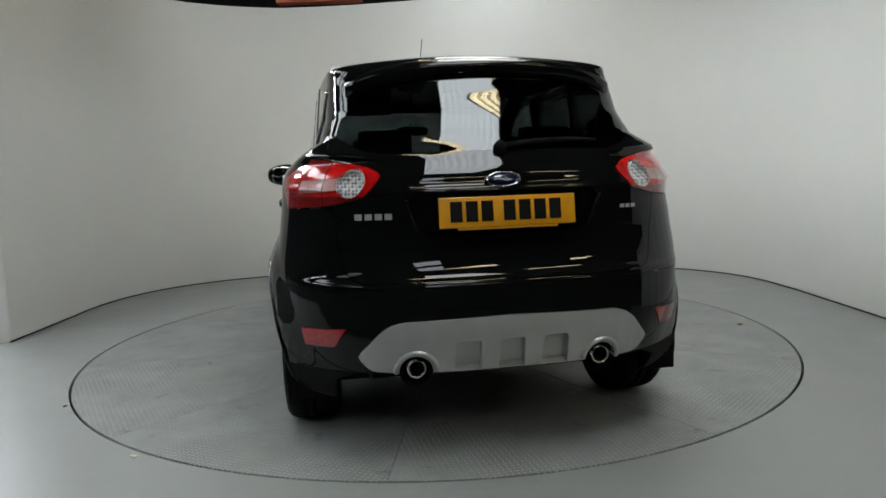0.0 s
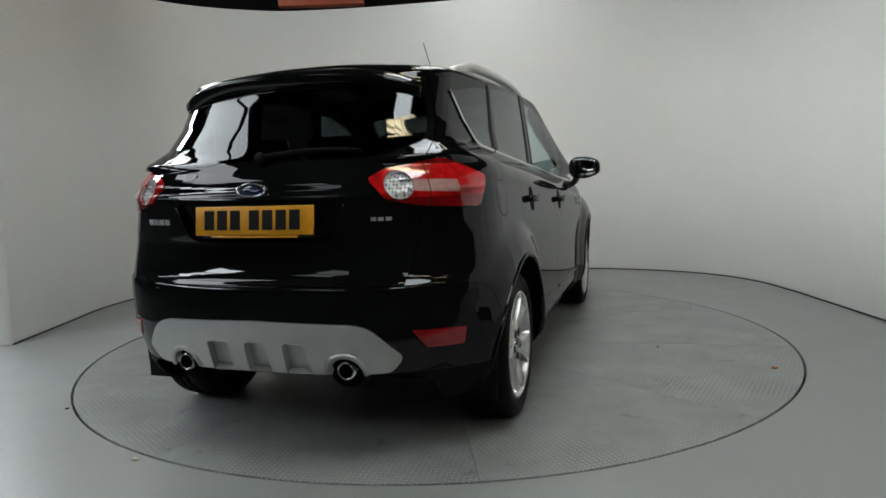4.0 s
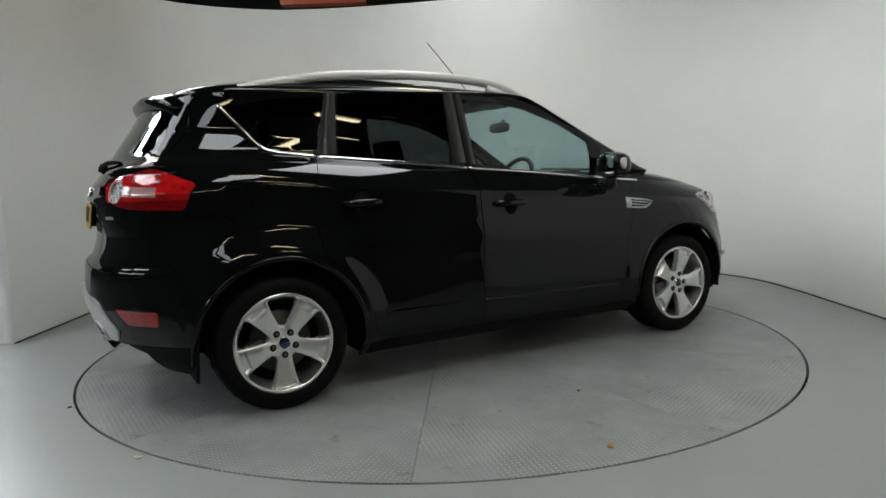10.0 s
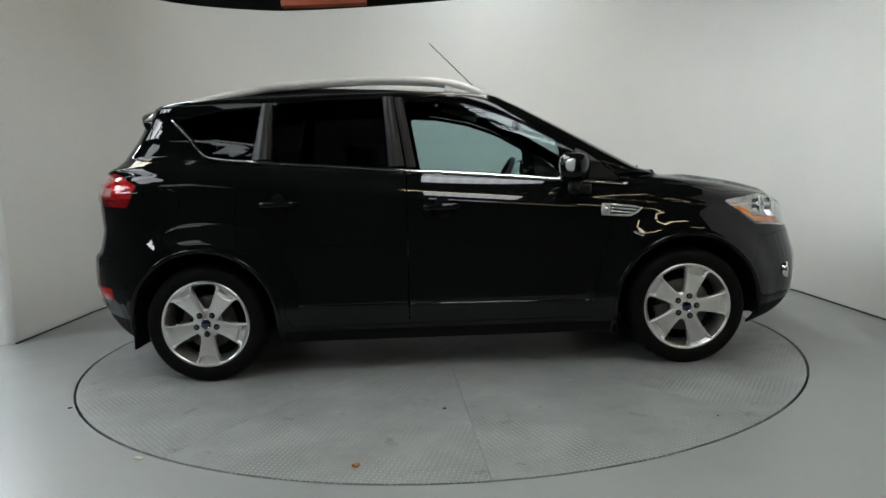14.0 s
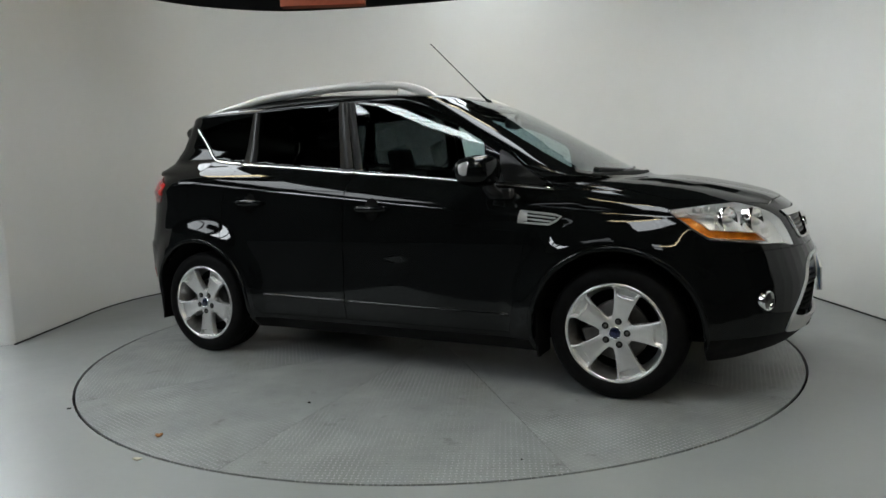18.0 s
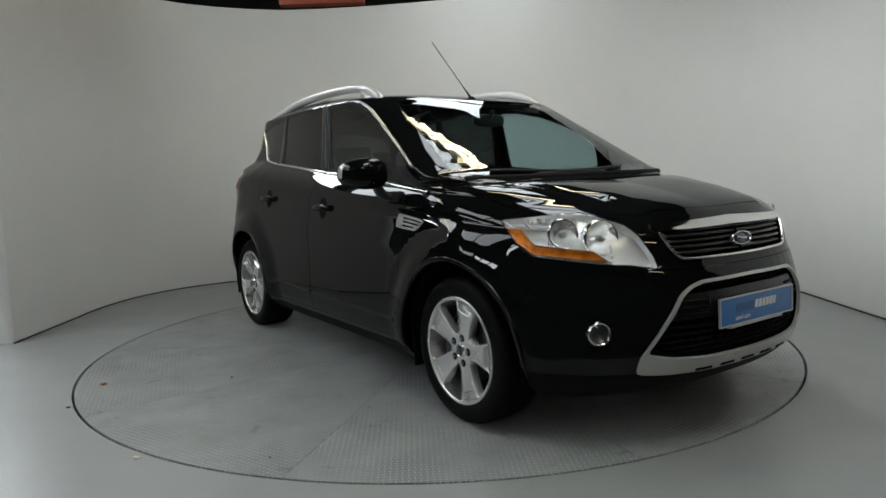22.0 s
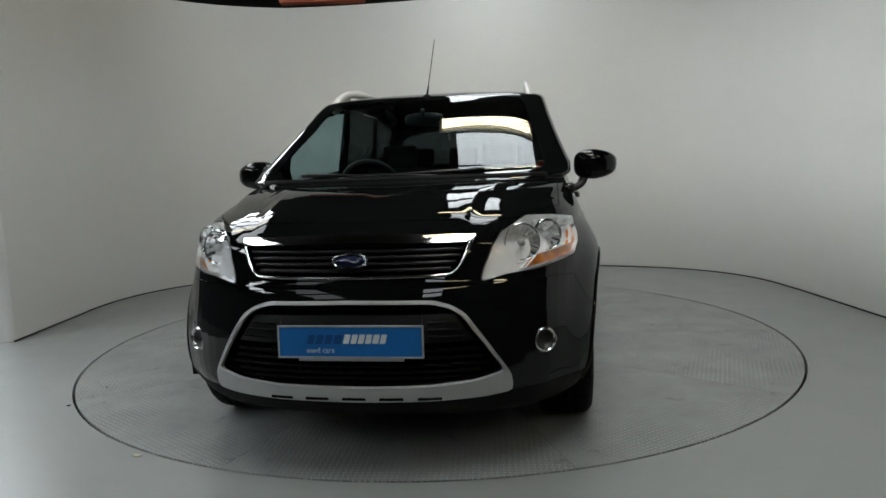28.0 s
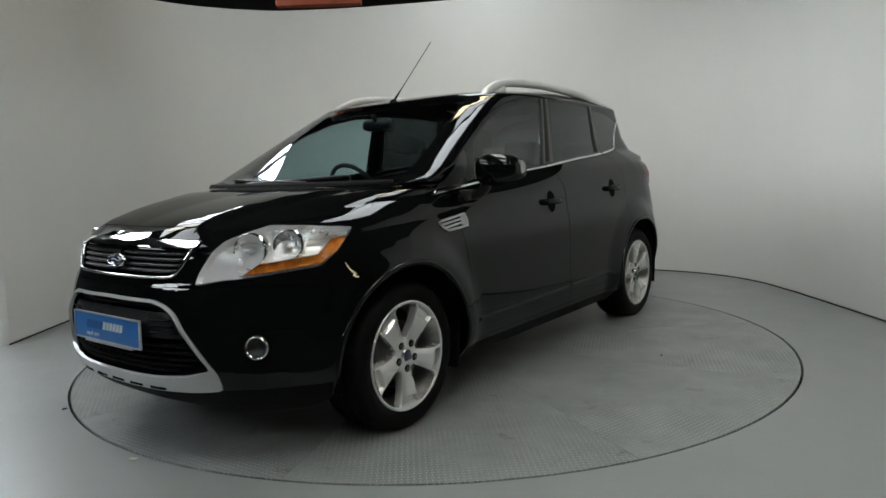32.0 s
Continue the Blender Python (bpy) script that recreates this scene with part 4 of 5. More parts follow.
def head_lamps():
    amber, bowl = carve(head, corner_outline([(2.955, 0.80, 0.882), (3.018, 0.78, 0.880), (3.105, 0.784, 0.820), (3.298, 0.658, 0.797), (3.345, 0.62, 0.756), (3.102, 0.80, 0.786), (3.02, 0.81, 0.832)], "fcorner"), "fcorner")
    for f, sg in ((lambda p: p, 1), (mirrored, -1)):
        lamp = panel("headlamp", f(bowl), M_BOWL, car, label="clear headlamp with silver reflector bowl", lift=-0.040, skirt=-0.042)
        panel("indicator", f(amber), M_AMBER, lamp, lift=-0.012, label="amber indicator strip")
        panel("lens", f(head), M_CLEAR, lamp, lift=0.002, label="clear plastic lens", skirt=0.004)
        bm = bmesh.new()
        prof = [(0.0, -0.034), (0.018, -0.032), (0.032, -0.024), (0.044, -0.011), (0.054, 0.004), (0.061, 0.018), (0.064, 0.018), (0.064, -0.03)]
        disc(bm, (3.275, 0.598 * sg, 0.842), (0.93, 0.34 * sg, 0.08), [(r * 1.08, h) for r, h in prof], 18)
        part("main_reflector", bm, M_REFLECT, lamp, smooth=False)
        bm = bmesh.new()
        disc(bm, (3.165, 0.690 * sg, 0.858), (0.86, 0.5 * sg, 0.08), [(r * 0.88, h * 0.8) for r, h in prof], 16)
        part("dip_reflector", bm, M_REFLECT, lamp, smooth=False)
        for c, n, k in (((3.275, 0.598 * sg, 0.842), (0.93, 0.34 * sg, 0.08), 1.0), ((3.165, 0.690 * sg, 0.858), (0.86, 0.5 * sg, 0.08), 0.86)):
            bm = bmesh.new()
            disc(bm, c, n, [(0.064 * k, 0.012), (0.066 * k, 0.020), (0.070 * k, 0.020), (0.072 * k, 0.0)], 40)
            part("reflector_ring", bm, M_CHROME, lamp)
        bm = bmesh.new()
        disc(bm, (3.288, 0.602 * sg, 0.842), (0.93, 0.34 * sg, 0.08), [(0.0, 0.018), (0.010, 0.016), (0.014, 0.004), (0.014, -0.03)], 16)
        part("bulb_shield", bm, M_LAMPGREY, lamp)
        bm = bmesh.new()
        disc(bm, (3.178, 0.698 * sg, 0.858), (0.86, 0.5 * sg, 0.08), [(0.0, 0.018), (0.010, 0.016), (0.014, 0.004), (0.014, -0.03)], 16)
        part("bulb_shield", bm, M_LAMPGREY, lamp)
        bm = bmesh.new()
        for k in range(6):
            x = 3.03 + 0.032 * k
            p = Vector((x, (0.735 - 0.62 * (x - 3.03) * 0.9) * sg, 0.905))
            box(bm, -0.003, 0.003, -0.010, 0.010, -0.012, 0.012, Matrix.Translation(p) @ Matrix.Rotation(0.5 * sg, 4, "Z"))
        part("upper_ribs", bm, M_LAMPGREY, lamp)


head_lamps()


def fog_lamps():
    c, n = Vector((3.352, 0.684, 0.487)), Vector((0.88, 0.46, 0.02))
    bm = bmesh.new()
    c = c - n * 0.005
    disc(bm, c - n * 0.004, n, [(0.036, 0.0), (0.040, 0.010), (0.044, 0.011), (0.047, 0.0), (0.047, -0.03)], 40)
    ring = part("fog_lamp", bm, M_CHROME, front_bumper, "chrome-ringed round fog lamp")
    bm = bmesh.new()
    disc(bm, c, n, [(0.0, 0.011), (0.02, 0.009), (0.037, 0.0)], 32)
    part("lens", bm, M_CLEAR, ring)
    bm = bmesh.new()
    disc(bm, c, n, [(0.0, -0.022), (0.012, -0.020), (0.028, -0.012), (0.038, -0.002)], 32)
    part("reflector", bm, M_DKSTEEL, ring)
    twin(ring)
    pan = both("fog_pocket", fogp, M_BLACK, front_bumper, lift=-0.02, skirt=-0.02)


fog_lamps()


# ---- front end
def front_sweep(pts, off, section, name, material, parent, label="", ups=(1, 0, 0), n=5):
    path = [on_front(y, z, off) for y, z, _ in spline([(y, z, 0) for y, z in pts], n)]
    bm = bmesh.new()
    sweep(bm, path, section, ups)
    bmesh.ops.recalc_face_normals(bm, faces=bm.faces)
    return part(name, bm, material, parent, label)


def rear_sweep(pts, off, section, name, material, parent, label="", n=5):
    path = [on_rear(y, z, off) for y, z, _ in spline([(y, z, 0) for y, z in pts], n)]
    bm = bmesh.new()
    sweep(bm, path, section, (-1, 0, 0))
    bmesh.ops.recalc_face_normals(bm, faces=bm.faces)
    return part(name, bm, material, parent, label)


def mir(pts):
    return [(-y, z) for y, z in pts if y > 1e-6] + [(y, z) for y, z in reversed(pts)]


def build_front():
    g = panel("upper_grille", grille + mirrored(grille), M_VOID, car, label="black slatted upper grille", lift=-0.055, skirt=-0.055)
    for z, w in ((0.772, 0.355), (0.794, 0.375), (0.816, 0.388), (0.838, 0.398)):
        bm = bmesh.new()
        path = [on_front(w * (i / 12 - 1), z, -0.020) for i in range(25)]
        sweep(bm, path, [(-0.0055, -0.016), (0.0055, -0.016), (0.0065, 0.004), (0.003, 0.010), (-0.003, 0.010), (-0.0065, 0.004)], (1, 0, 0))
        bmesh.ops.recalc_face_normals(bm, faces=bm.faces)
        part("slat", bm, M_SATIN, g)
    U = [(0.421, 0.856), (0.412, 0.832), (0.395, 0.796), (0.368, 0.763), (0.325, 0.752), (0.16, 0.750), (0.0, 0.749)]
    front_sweep(mir(U), 0.002, [(-0.006, -0.012), (0.006, -0.012), (0.005, 0.005), (0.0, 0.008), (-0.005, 0.005)], "grille_surround", M_CHROME, g, "thin chrome surround")
    panel("nose_bar", nosebar + mirrored(nosebar), M_CHROME, car, lift=0.007, label="broad chrome bonnet bar")
    # lower opening
    lg = panel("lower_grille", mouth + mirrored(mouth), M_VOID, front_bumper, label="black lower intake", lift=-0.06, skirt=-0.036)
    panel("bumper_frame", frame_ + mirrored(frame_), M_SILVER, front_bumper, lift=0.007, skirt=0.014, label="satin silver bumper frame")
    CB = whole([(0.0, 0.520), (0.445, 0.520), (0.375, 0.622), (0.0, 0.628)])
    cb, _ = carve(mouth, CB, "front")
    panel("crossbar", cb + mirrored(cb), M_SATIN, lg, lift=-0.018, skirt=0.03)
    for sg in (1, -1):
        for z in (0.542, 0.566, 0.590):
            bm = bmesh.new()
            w1 = 0.445 - (z - 0.52) * 0.72
            path = [on_front(sg * (0.28 + (w1 - 0.30) * i / 6), z, -0.014) for i in range(7)]
            sweep(bm, path, [(-0.004, -0.006), (0.004, -0.006), (0.003, 0.006), (-0.003, 0.006)], (1, 0, 0))
            bmesh.ops.recalc_face_normals(bm, faces=bm.faces)
            part("crossbar_rib", bm, M_BLACK, lg)
    for z, w in ((0.390, 0.38), (0.412, 0.45), (0.436, 0.48), (0.462, 0.46), (0.488, 0.45), (0.640, 0.30)):
        bm = bmesh.new()
        path = [on_front(w * (i / 12 - 1), z, -0.030) for i in range(25)]
        sweep(bm, path, [(-0.004, -0.012), (0.004, -0.012), (0.004, 0.008), (-0.004, 0.008)], (1, 0, 0))
        bmesh.ops.recalc_face_normals(bm, faces=bm.faces)
        part("slat", bm, M_VOID, lg)
    for i in range(17):
        y = -0.40 + 0.05 * i
        bm = bmesh.new()
        sweep(bm, [on_front(y, z, -0.034) for z in (0.405, 0.43, 0.46, 0.50)], [(-0.003, -0.01), (0.003, -0.01), (0.003, 0.006), (-0.003, 0.006)], (1, 0, 0))
        bmesh.ops.recalc_face_normals(bm, faces=bm.faces)
        part("mesh_bar", bm, M_VOID, lg)
    # dark bars laid on the frame stand for the shade in its slots
    for i in range(5):
        y = -0.275 + 0.1375 * i
        path = [on_front(y + d, 0.317, 0.0058) for d in (-0.043, -0.02, 0.02, 0.043)]
        bm = bmesh.new()
        sweep(bm, path, [(-0.0085, -0.01), (0.0085, -0.01), (0.008, 0.003), (-0.008, 0.003)], (1, 0, 0))
        bmesh.ops.recalc_face_normals(bm, faces=bm.faces)
        part("lower_slot", bm, M_VOID, front_bumper)


build_front()


def emblem(x, y, z, facing, parent, a=0.068):
    bm = bmesh.new()
    disc(bm, (x, y, z), facing, [(0.0, 0.004), (a * 0.84, 0.003), (a * 0.86, 0.001)], 48, 0.42)
    o = part("emblem", bm, M_EMBLEM, parent, "oval dark blue emblem with chrome rim")
    bm = bmesh.new()
    disc(bm, (x, y, z), facing, [(a * 0.84, 0.002), (a * 0.87, 0.0075), (a * 0.95, 0.009), (a, 0.004), (a, -0.008)], 48, 0.42)
    part("rim", bm, M_CHROME, o)
    bm = bmesh.new()
    q = Vector(facing).to_track_quat("Z", "Y").to_matrix().to_4x4()
    pts = [Matrix.Translation((x, y, z)) @ q @ Vector((a * (-0.5 + i / 16), a * 0.06 * math.sin(math.pi * i / 8), 0.0045)) for i in range(17)]
    sweep(bm, pts, ring_section(0.0016, 5), facing)
    part("scroll", bm, M_LAMPGREY, o)
    return o


emblem(3.497, 0.0, 0.808, (1, 0, 0.18), car)
emblem(rear_x(0, 1.077) - 0.004, 0.01, 1.077, (-1, 0, 0.2), tailgate)


def text_mesh(words, size, m, depth=0.0006):
    cu = bpy.data.curves.new("words", "FONT")
    cu.body, cu.size, cu.extrude, cu.align_x, cu.align_y = words, size, depth, "LEFT", "BOTTOM"
    ob = bpy.data.objects.new("words", cu)
    scene.collection.objects.link(ob)
    me = bpy.data.meshes.new_from_object(ob.evaluated_get(bpy.context.evaluated_depsgraph_get()))
    bpy.data.objects.remove(ob)
    me.transform(m)
    return me


def build_plates():
    # front: local x to the reader's right, y up, z to the reader
    M = Matrix.Translation((3.572, 0.007, 0.534)) @ Vector((1, 0, 0.04)).to_track_quat("Z", "Y").to_matrix().to_4x4()
    bm = boxes(-0.262, 0.262, -0.057, 0.057, -0.008, 0.0, M, bevel=0.003)
    p = part("front_plate", bm, M_BLUE, front_bumper, "bright blue dealer plate with silver edge")
    bm = bmesh.new()
    for a in ((-0.262, 0.262, 0.052, 0.0575), (-0.262, 0.262, -0.0575, -0.052), (-0.2625, -0.257, -0.057, 0.057), (0.257, 0.2625, -0.057, 0.057)):
        box(bm, *a, -0.006, 0.0035, M)
    part("edge", bm, M_LAMPGREY, p, smooth=False)
    bm = bmesh.new()
    box(bm, -0.19, 0.19, -0.070, -0.058, -0.02, -0.004, M, bevel=0.003)
    part("holder", bm, M_LAMPGREY, p)
    x = -0.155
    sh = Matrix(((1, 0.28, 0, 0), (0, 1, 0, 0), (0, 0, 1, 0), (0, 0, 0, 1)))
    for w in (0.026, 0.026, 0.026, 0.030):
        part("dark_bar", boxes(x, x + w, -0.008, 0.026, 0.0005, 0.0015, M @ sh), M_DKBLUE, p, smooth=False)
        x += w + 0.006
    for w in (0.021, 0.020, 0.020, 0.020, 0.021, 0.019):
        part("pale_bar", boxes(x, x + w, -0.006, 0.026, 0.0005, 0.0015, M @ sh), M_PRINT, p, smooth=False)
        x += w + 0.006
    me = text_mesh("used cars", 0.027, M @ Matrix.Translation((-0.158, -0.044, 0.0008)))
    me.materials.append(M_PRINT)
    o = new("words", me)
    o.parent = p
    # rear
    M = Matrix.Translation((-0.762, -0.002, 0.962)) @ Vector((-1, 0, 0.12)).to_track_quat("Z", "Y").to_matrix().to_4x4()
    bm = boxes(-0.26, 0.26, -0.056, 0.056, -0.006, 0.0, M, bevel=0.003)
    p = part("rear_plate", bm, M_YELLOW, tailgate, "yellow number plate with plain black bars")
    x = -0.218
    for i in range(7):
        if i == 3:
            x += 0.026
        part("bar", boxes(x, x + 0.045, -0.036, 0.040, 0.0005, 0.0016, M), M_INK, p, smooth=False)
        x += 0.0585
    bm = bmesh.new()
    box(bm, -0.19, 0.19, -0.066, -0.057, -0.014, -0.002, M, bevel=0.003)
    part("holder", bm, M_YELLOW, p)
    bm = bmesh.new()
    box(bm, -0.24, 0.24, -0.05, 0.05, -0.03, -0.006, M)
    part("backing", bm, M_BLACK, p, smooth=False)


build_plates()


def badge_bars(y0, y1, z0, z1, n, name, label):
    bm = bmesh.new()
    w = (y1 - y0) / n
    for i in range(n):
        y = y0 + w * (i + 0.5)
        z = (z0 + z1) / 2
        x = rear_x(y, z)
        xa, xb = rear_x(y - w * 0.35, z), rear_x(y + w * 0.35, z)
        d = 0.004
        vs = [bm.verts.new((xx - off, yy, zz)) for off in (-0.002, d) for xx, yy, zz in ((xa, y - w * 0.36, z0), (xb, y + w * 0.36, z0), (xb, y + w * 0.36, z1), (xa, y - w * 0.36, z1))]
        for f in ((0, 1, 2, 3), (4, 7, 6, 5), (0, 4, 5, 1), (1, 5, 6, 2), (2, 6, 7, 3), (3, 7, 4, 0)):
            bm.faces.new([vs[k] for k in f])
    bmesh.ops.recalc_face_normals(bm, faces=bm.faces)
    part(name, bm, M_SILVER, tailgate, label, smooth=False)


badge_bars(0.42, 0.565, 0.944, 0.966, 4, "badge", "chrome model lettering shown as plain bars")
badge_bars(-0.545, -0.465, 0.950, 0.964, 3, "badge", "chrome engine badge shown as plain bars")


# ---- rear end
def build_rear():
    sk = panel("skid_plate", skid + mirrored(skid), M_SILVER, rear_bumper, lift=0.008, skirt=0.03, label="satin silver rear skid panel")
    mid = [p for p in slots if abs(p[0][0][1]) < 0.08]
    out = [p for p in slots if abs(p[0][0][1]) >= 0.08]
    for s_ in (mid + [p for p in mirrored(mid) if max(v[1] for v in p[0]) <= 0], out, mirrored(out)):
        panel("slot", s_, M_SILVER, sk, lift=-0.028, skirt=-0.037)
    both("exhaust_opening", exh, M_VOID, rear_bumper, lift=-0.04, skirt=-0.05)
    for sg in (1, -1):
        x0 = rear_x(0.36, 0.39)
        bm = bmesh.new()
        disc(bm, (x0 + 0.02, 0.36 * sg, 0.388), (-1, 0, -0.06), [(0.028, -0.15), (0.028, 0.030), (0.031, 0.034), (0.036, 0.030), (0.036, -0.15)], 40)
        t = part("tailpipe", bm, M_CHROME, rear_bumper, "round chrome exhaust tip")
        bm = bmesh.new()
        disc(bm, (x0 + 0.02, 0.36 * sg, 0.388), (-1, 0, -0.06), [(0.0, -0.10), (0.0272, -0.10), (0.0272, 0.026)], 24)
        part("bore", bm, M_VOID, t)
        bm = bmesh.new()
        path = [on_rear((0.36 + 0.074 * math.cos(radians(a))) * sg, 0.378 + 0.074 * math.sin(radians(a)), 0.002) for a in range(-5, 190, 13)]
        sweep(bm, path, [(-0.013, -0.004), (0.013, -0.004), (0.009, 0.012), (0.0, 0.017), (-0.009, 0.012)], (-1, 0, 0))
        bmesh.ops.recalc_face_normals(bm, faces=bm.faces)
        part("exhaust_bulge", bm, M_SILVER, sk)
    # muffler between the pipes
    bm = bmesh.new()
    box(bm, -0.55, -0.34, -0.28, 0.28, 0.30, 0.40, bevel=0.04)
    part("silencer", bm, M_VOID, car)
    for sg in (1, -1):
        rear_sweep([(0.374 * sg, 1.014), (0.362 * sg, 0.985), (0.344 * sg, 0.94), (0.327 * sg, 0.895)], 0.0, [(-0.007, -0.006), (0.007, -0.006), (0.005, 0.003), (0.0, 0.005), (-0.005, 0.003)], "recess_lip", M_PAINT, tailgate)
    # roof spoiler
    bm = bmesh.new()
    rings = []
    n = 28
    for i in range(n + 1):
        y = -0.560 + 1.12 * i / n
        e = abs(y) / 0.560
        drop = 0.075 * e ** 3 + 0.022 * e ** 9
        tip = -0.490 + 0.11 * e ** 3
        zt = 1.547 - drop * 0.75
        f = 0.985 if e > 0.99 else 1.0
        xa = 0.02
        za = 1.612 - 0.05 * e ** 2.2 - 0.05 * e ** 8
        pts = [(xa, za), (xa - 0.12, za - 0.008), (tip + 0.16, zt + 0.034), (tip + 0.06, zt + 0.016), (tip + 0.014, zt + 0.004), (tip, zt - 0.010), (tip + 0.004, zt - 0.030), (tip + 0.020, zt - 0.056), (tip + 0.034, zt - 0.066), (tip + 0.06, zt - 0.066), (tip + 0.12, zt - 0.05), (xa - 0.05, za - 0.05)]
        rings.append([bm.verts.new((x, y, z)) for x, z in pts])
    k = len(rings[0])
    for a, b in zip(rings, rings[1:]):
        for j in range(k):
            bm.faces.new((a[j], a[(j + 1) % k], b[(j + 1) % k], b[j]))
    bm.faces.new(rings[0]), bm.faces.new(list(reversed(rings[-1])))
    bmesh.ops.recalc_face_normals(bm, faces=bm.faces)
    part("roof_spoiler", bm, M_PAINT, tailgate)
    # wiper
    bm = bmesh.new()
    piv = Vector((rear_x(0, 1.205) - 0.02, 0.0, 1.200))
    tip = Vector((rear_x(0.40, 1.225) - 0.018, -0.40, 1.216))
    sweep(bm, [piv.lerp(tip, t) + Vector((-0.012 * math.sin(math.pi * t), 0, 0.012 * math.sin(math.pi * t))) for t in (0, 0.15, 0.3, 0.5, 0.7, 0.85, 1)], lambda t: [(-0.014 + 0.009 * t, -0.006), (0.014 - 0.009 * t, -0.006), (0.010 - 0.005 * t, 0.010), (-0.010 + 0.005 * t, 0.010)], (-1, 0, 0.4))
    disc(bm, piv, (-1, 0, 0.4), [(0.0, 0.016), (0.022, 0.012), (0.026, -0.02)], 20)
    bmesh.ops.recalc_face_normals(bm, faces=bm.faces)
    part("rear_wiper", bm, M_VOID, tailgate)


build_rear()


# ---- roof and flanks
def build_rails():
    bm = bmesh.new()
    pts = [(-0.080, 0.600, 1.562), (0.03, 0.592, 1.588), (0.159, 0.585, 1.612), (0.404, 0.578, 1.650), (0.871, 0.574, 1.669), (1.20, 0.576, 1.660), (1.42, 0.580, 1.634), (1.56, 0.592, 1.588), (1.645, 0.604, 1.534)]
    path = spline(pts, 6)
    sweep(bm, path, lambda t: [((0.018 + 0.005 * abs(2 * t - 1) ** 6) * c, 0.017 * s) for c, s in ((0.9, -1.9), (1.1, -0.3), (0.8, 0.7), (0, 1.0), (-0.8, 0.7), (-1.1, -0.3), (-0.9, -1.9))], (0, 0, 1))
    bmesh.ops.recalc_face_normals(bm, faces=bm.faces)
    r = part("roof_rail", bm, M_RAIL, car, "satin silver roof rail")
    for a, b in (((-0.075, 0.600, 1.545), (0.18, 0.586, 1.590)), ((1.38, 0.582, 1.610), (1.64, 0.604, 1.520))):
        bm = bmesh.new()
        p = [Vector(a).lerp(Vector(b), t) for t in (0, 0.33, 0.66, 1)]
        sweep(bm, p, [(-0.016, -0.03), (0.016, -0.03), (0.014, 0.012), (-0.014, 0.012)], (0, 0, 1))
        bmesh.ops.recalc_face_normals(bm, faces=bm.faces)
        part("rail_foot", bm, M_RAIL, r)
    twin(r)


build_rails()


def build_aerial():
    bm = bmesh.new()
    b, t = Vector((1.695, -0.004, 1.566)), Vector((1.300, -0.009, 1.966))
    d = (t - b).normalized()
    sweep(bm, [b + d * s for s in (0, 0.02, 0.06, 0.10)], lambda q: ring_section(0.009 - 0.005 * q, 10), (0, 1, 0))
    sweep(bm, [b + d * s for s in (0.09, 0.3, (t - b).length)], ring_section(0.0026, 8), (0, 1, 0))
    disc(bm, (1.702, -0.004, 1.560), (0.3, 0, 1), [(0.0, 0.016), (0.012, 0.015), (0.024, 0.006), (0.028, -0.01)], 24, 0.75)
    part("aerial", bm, M_BLACK, car, "thin black roof aerial")


build_aerial()


def superball(bm, c, ax, ay, az, e=0.7, nu=28, nv=16):
    vs = []
    sg = lambda v, p: math.copysign(abs(v) ** p, v)
    for i in range(nv + 1):
        b = -math.pi / 2 + math.pi * i / nv
        vs.append([bm.verts.new((c[0] + ax * sg(math.cos(b), e) * sg(math.cos(a), e), c[1] + ay * sg(math.cos(b), e) * sg(math.sin(a), e), c[2] + az * sg(math.sin(b), e))) for a in [2 * math.pi * k / nu for k in range(nu)]])
    for p, q in zip(vs, vs[1:]):
        for k in range(nu):
            bm.faces.new((p[k], p[(k + 1) % nu], q[(k + 1) % nu], q[k]))
    return [v for r in vs for v in r]


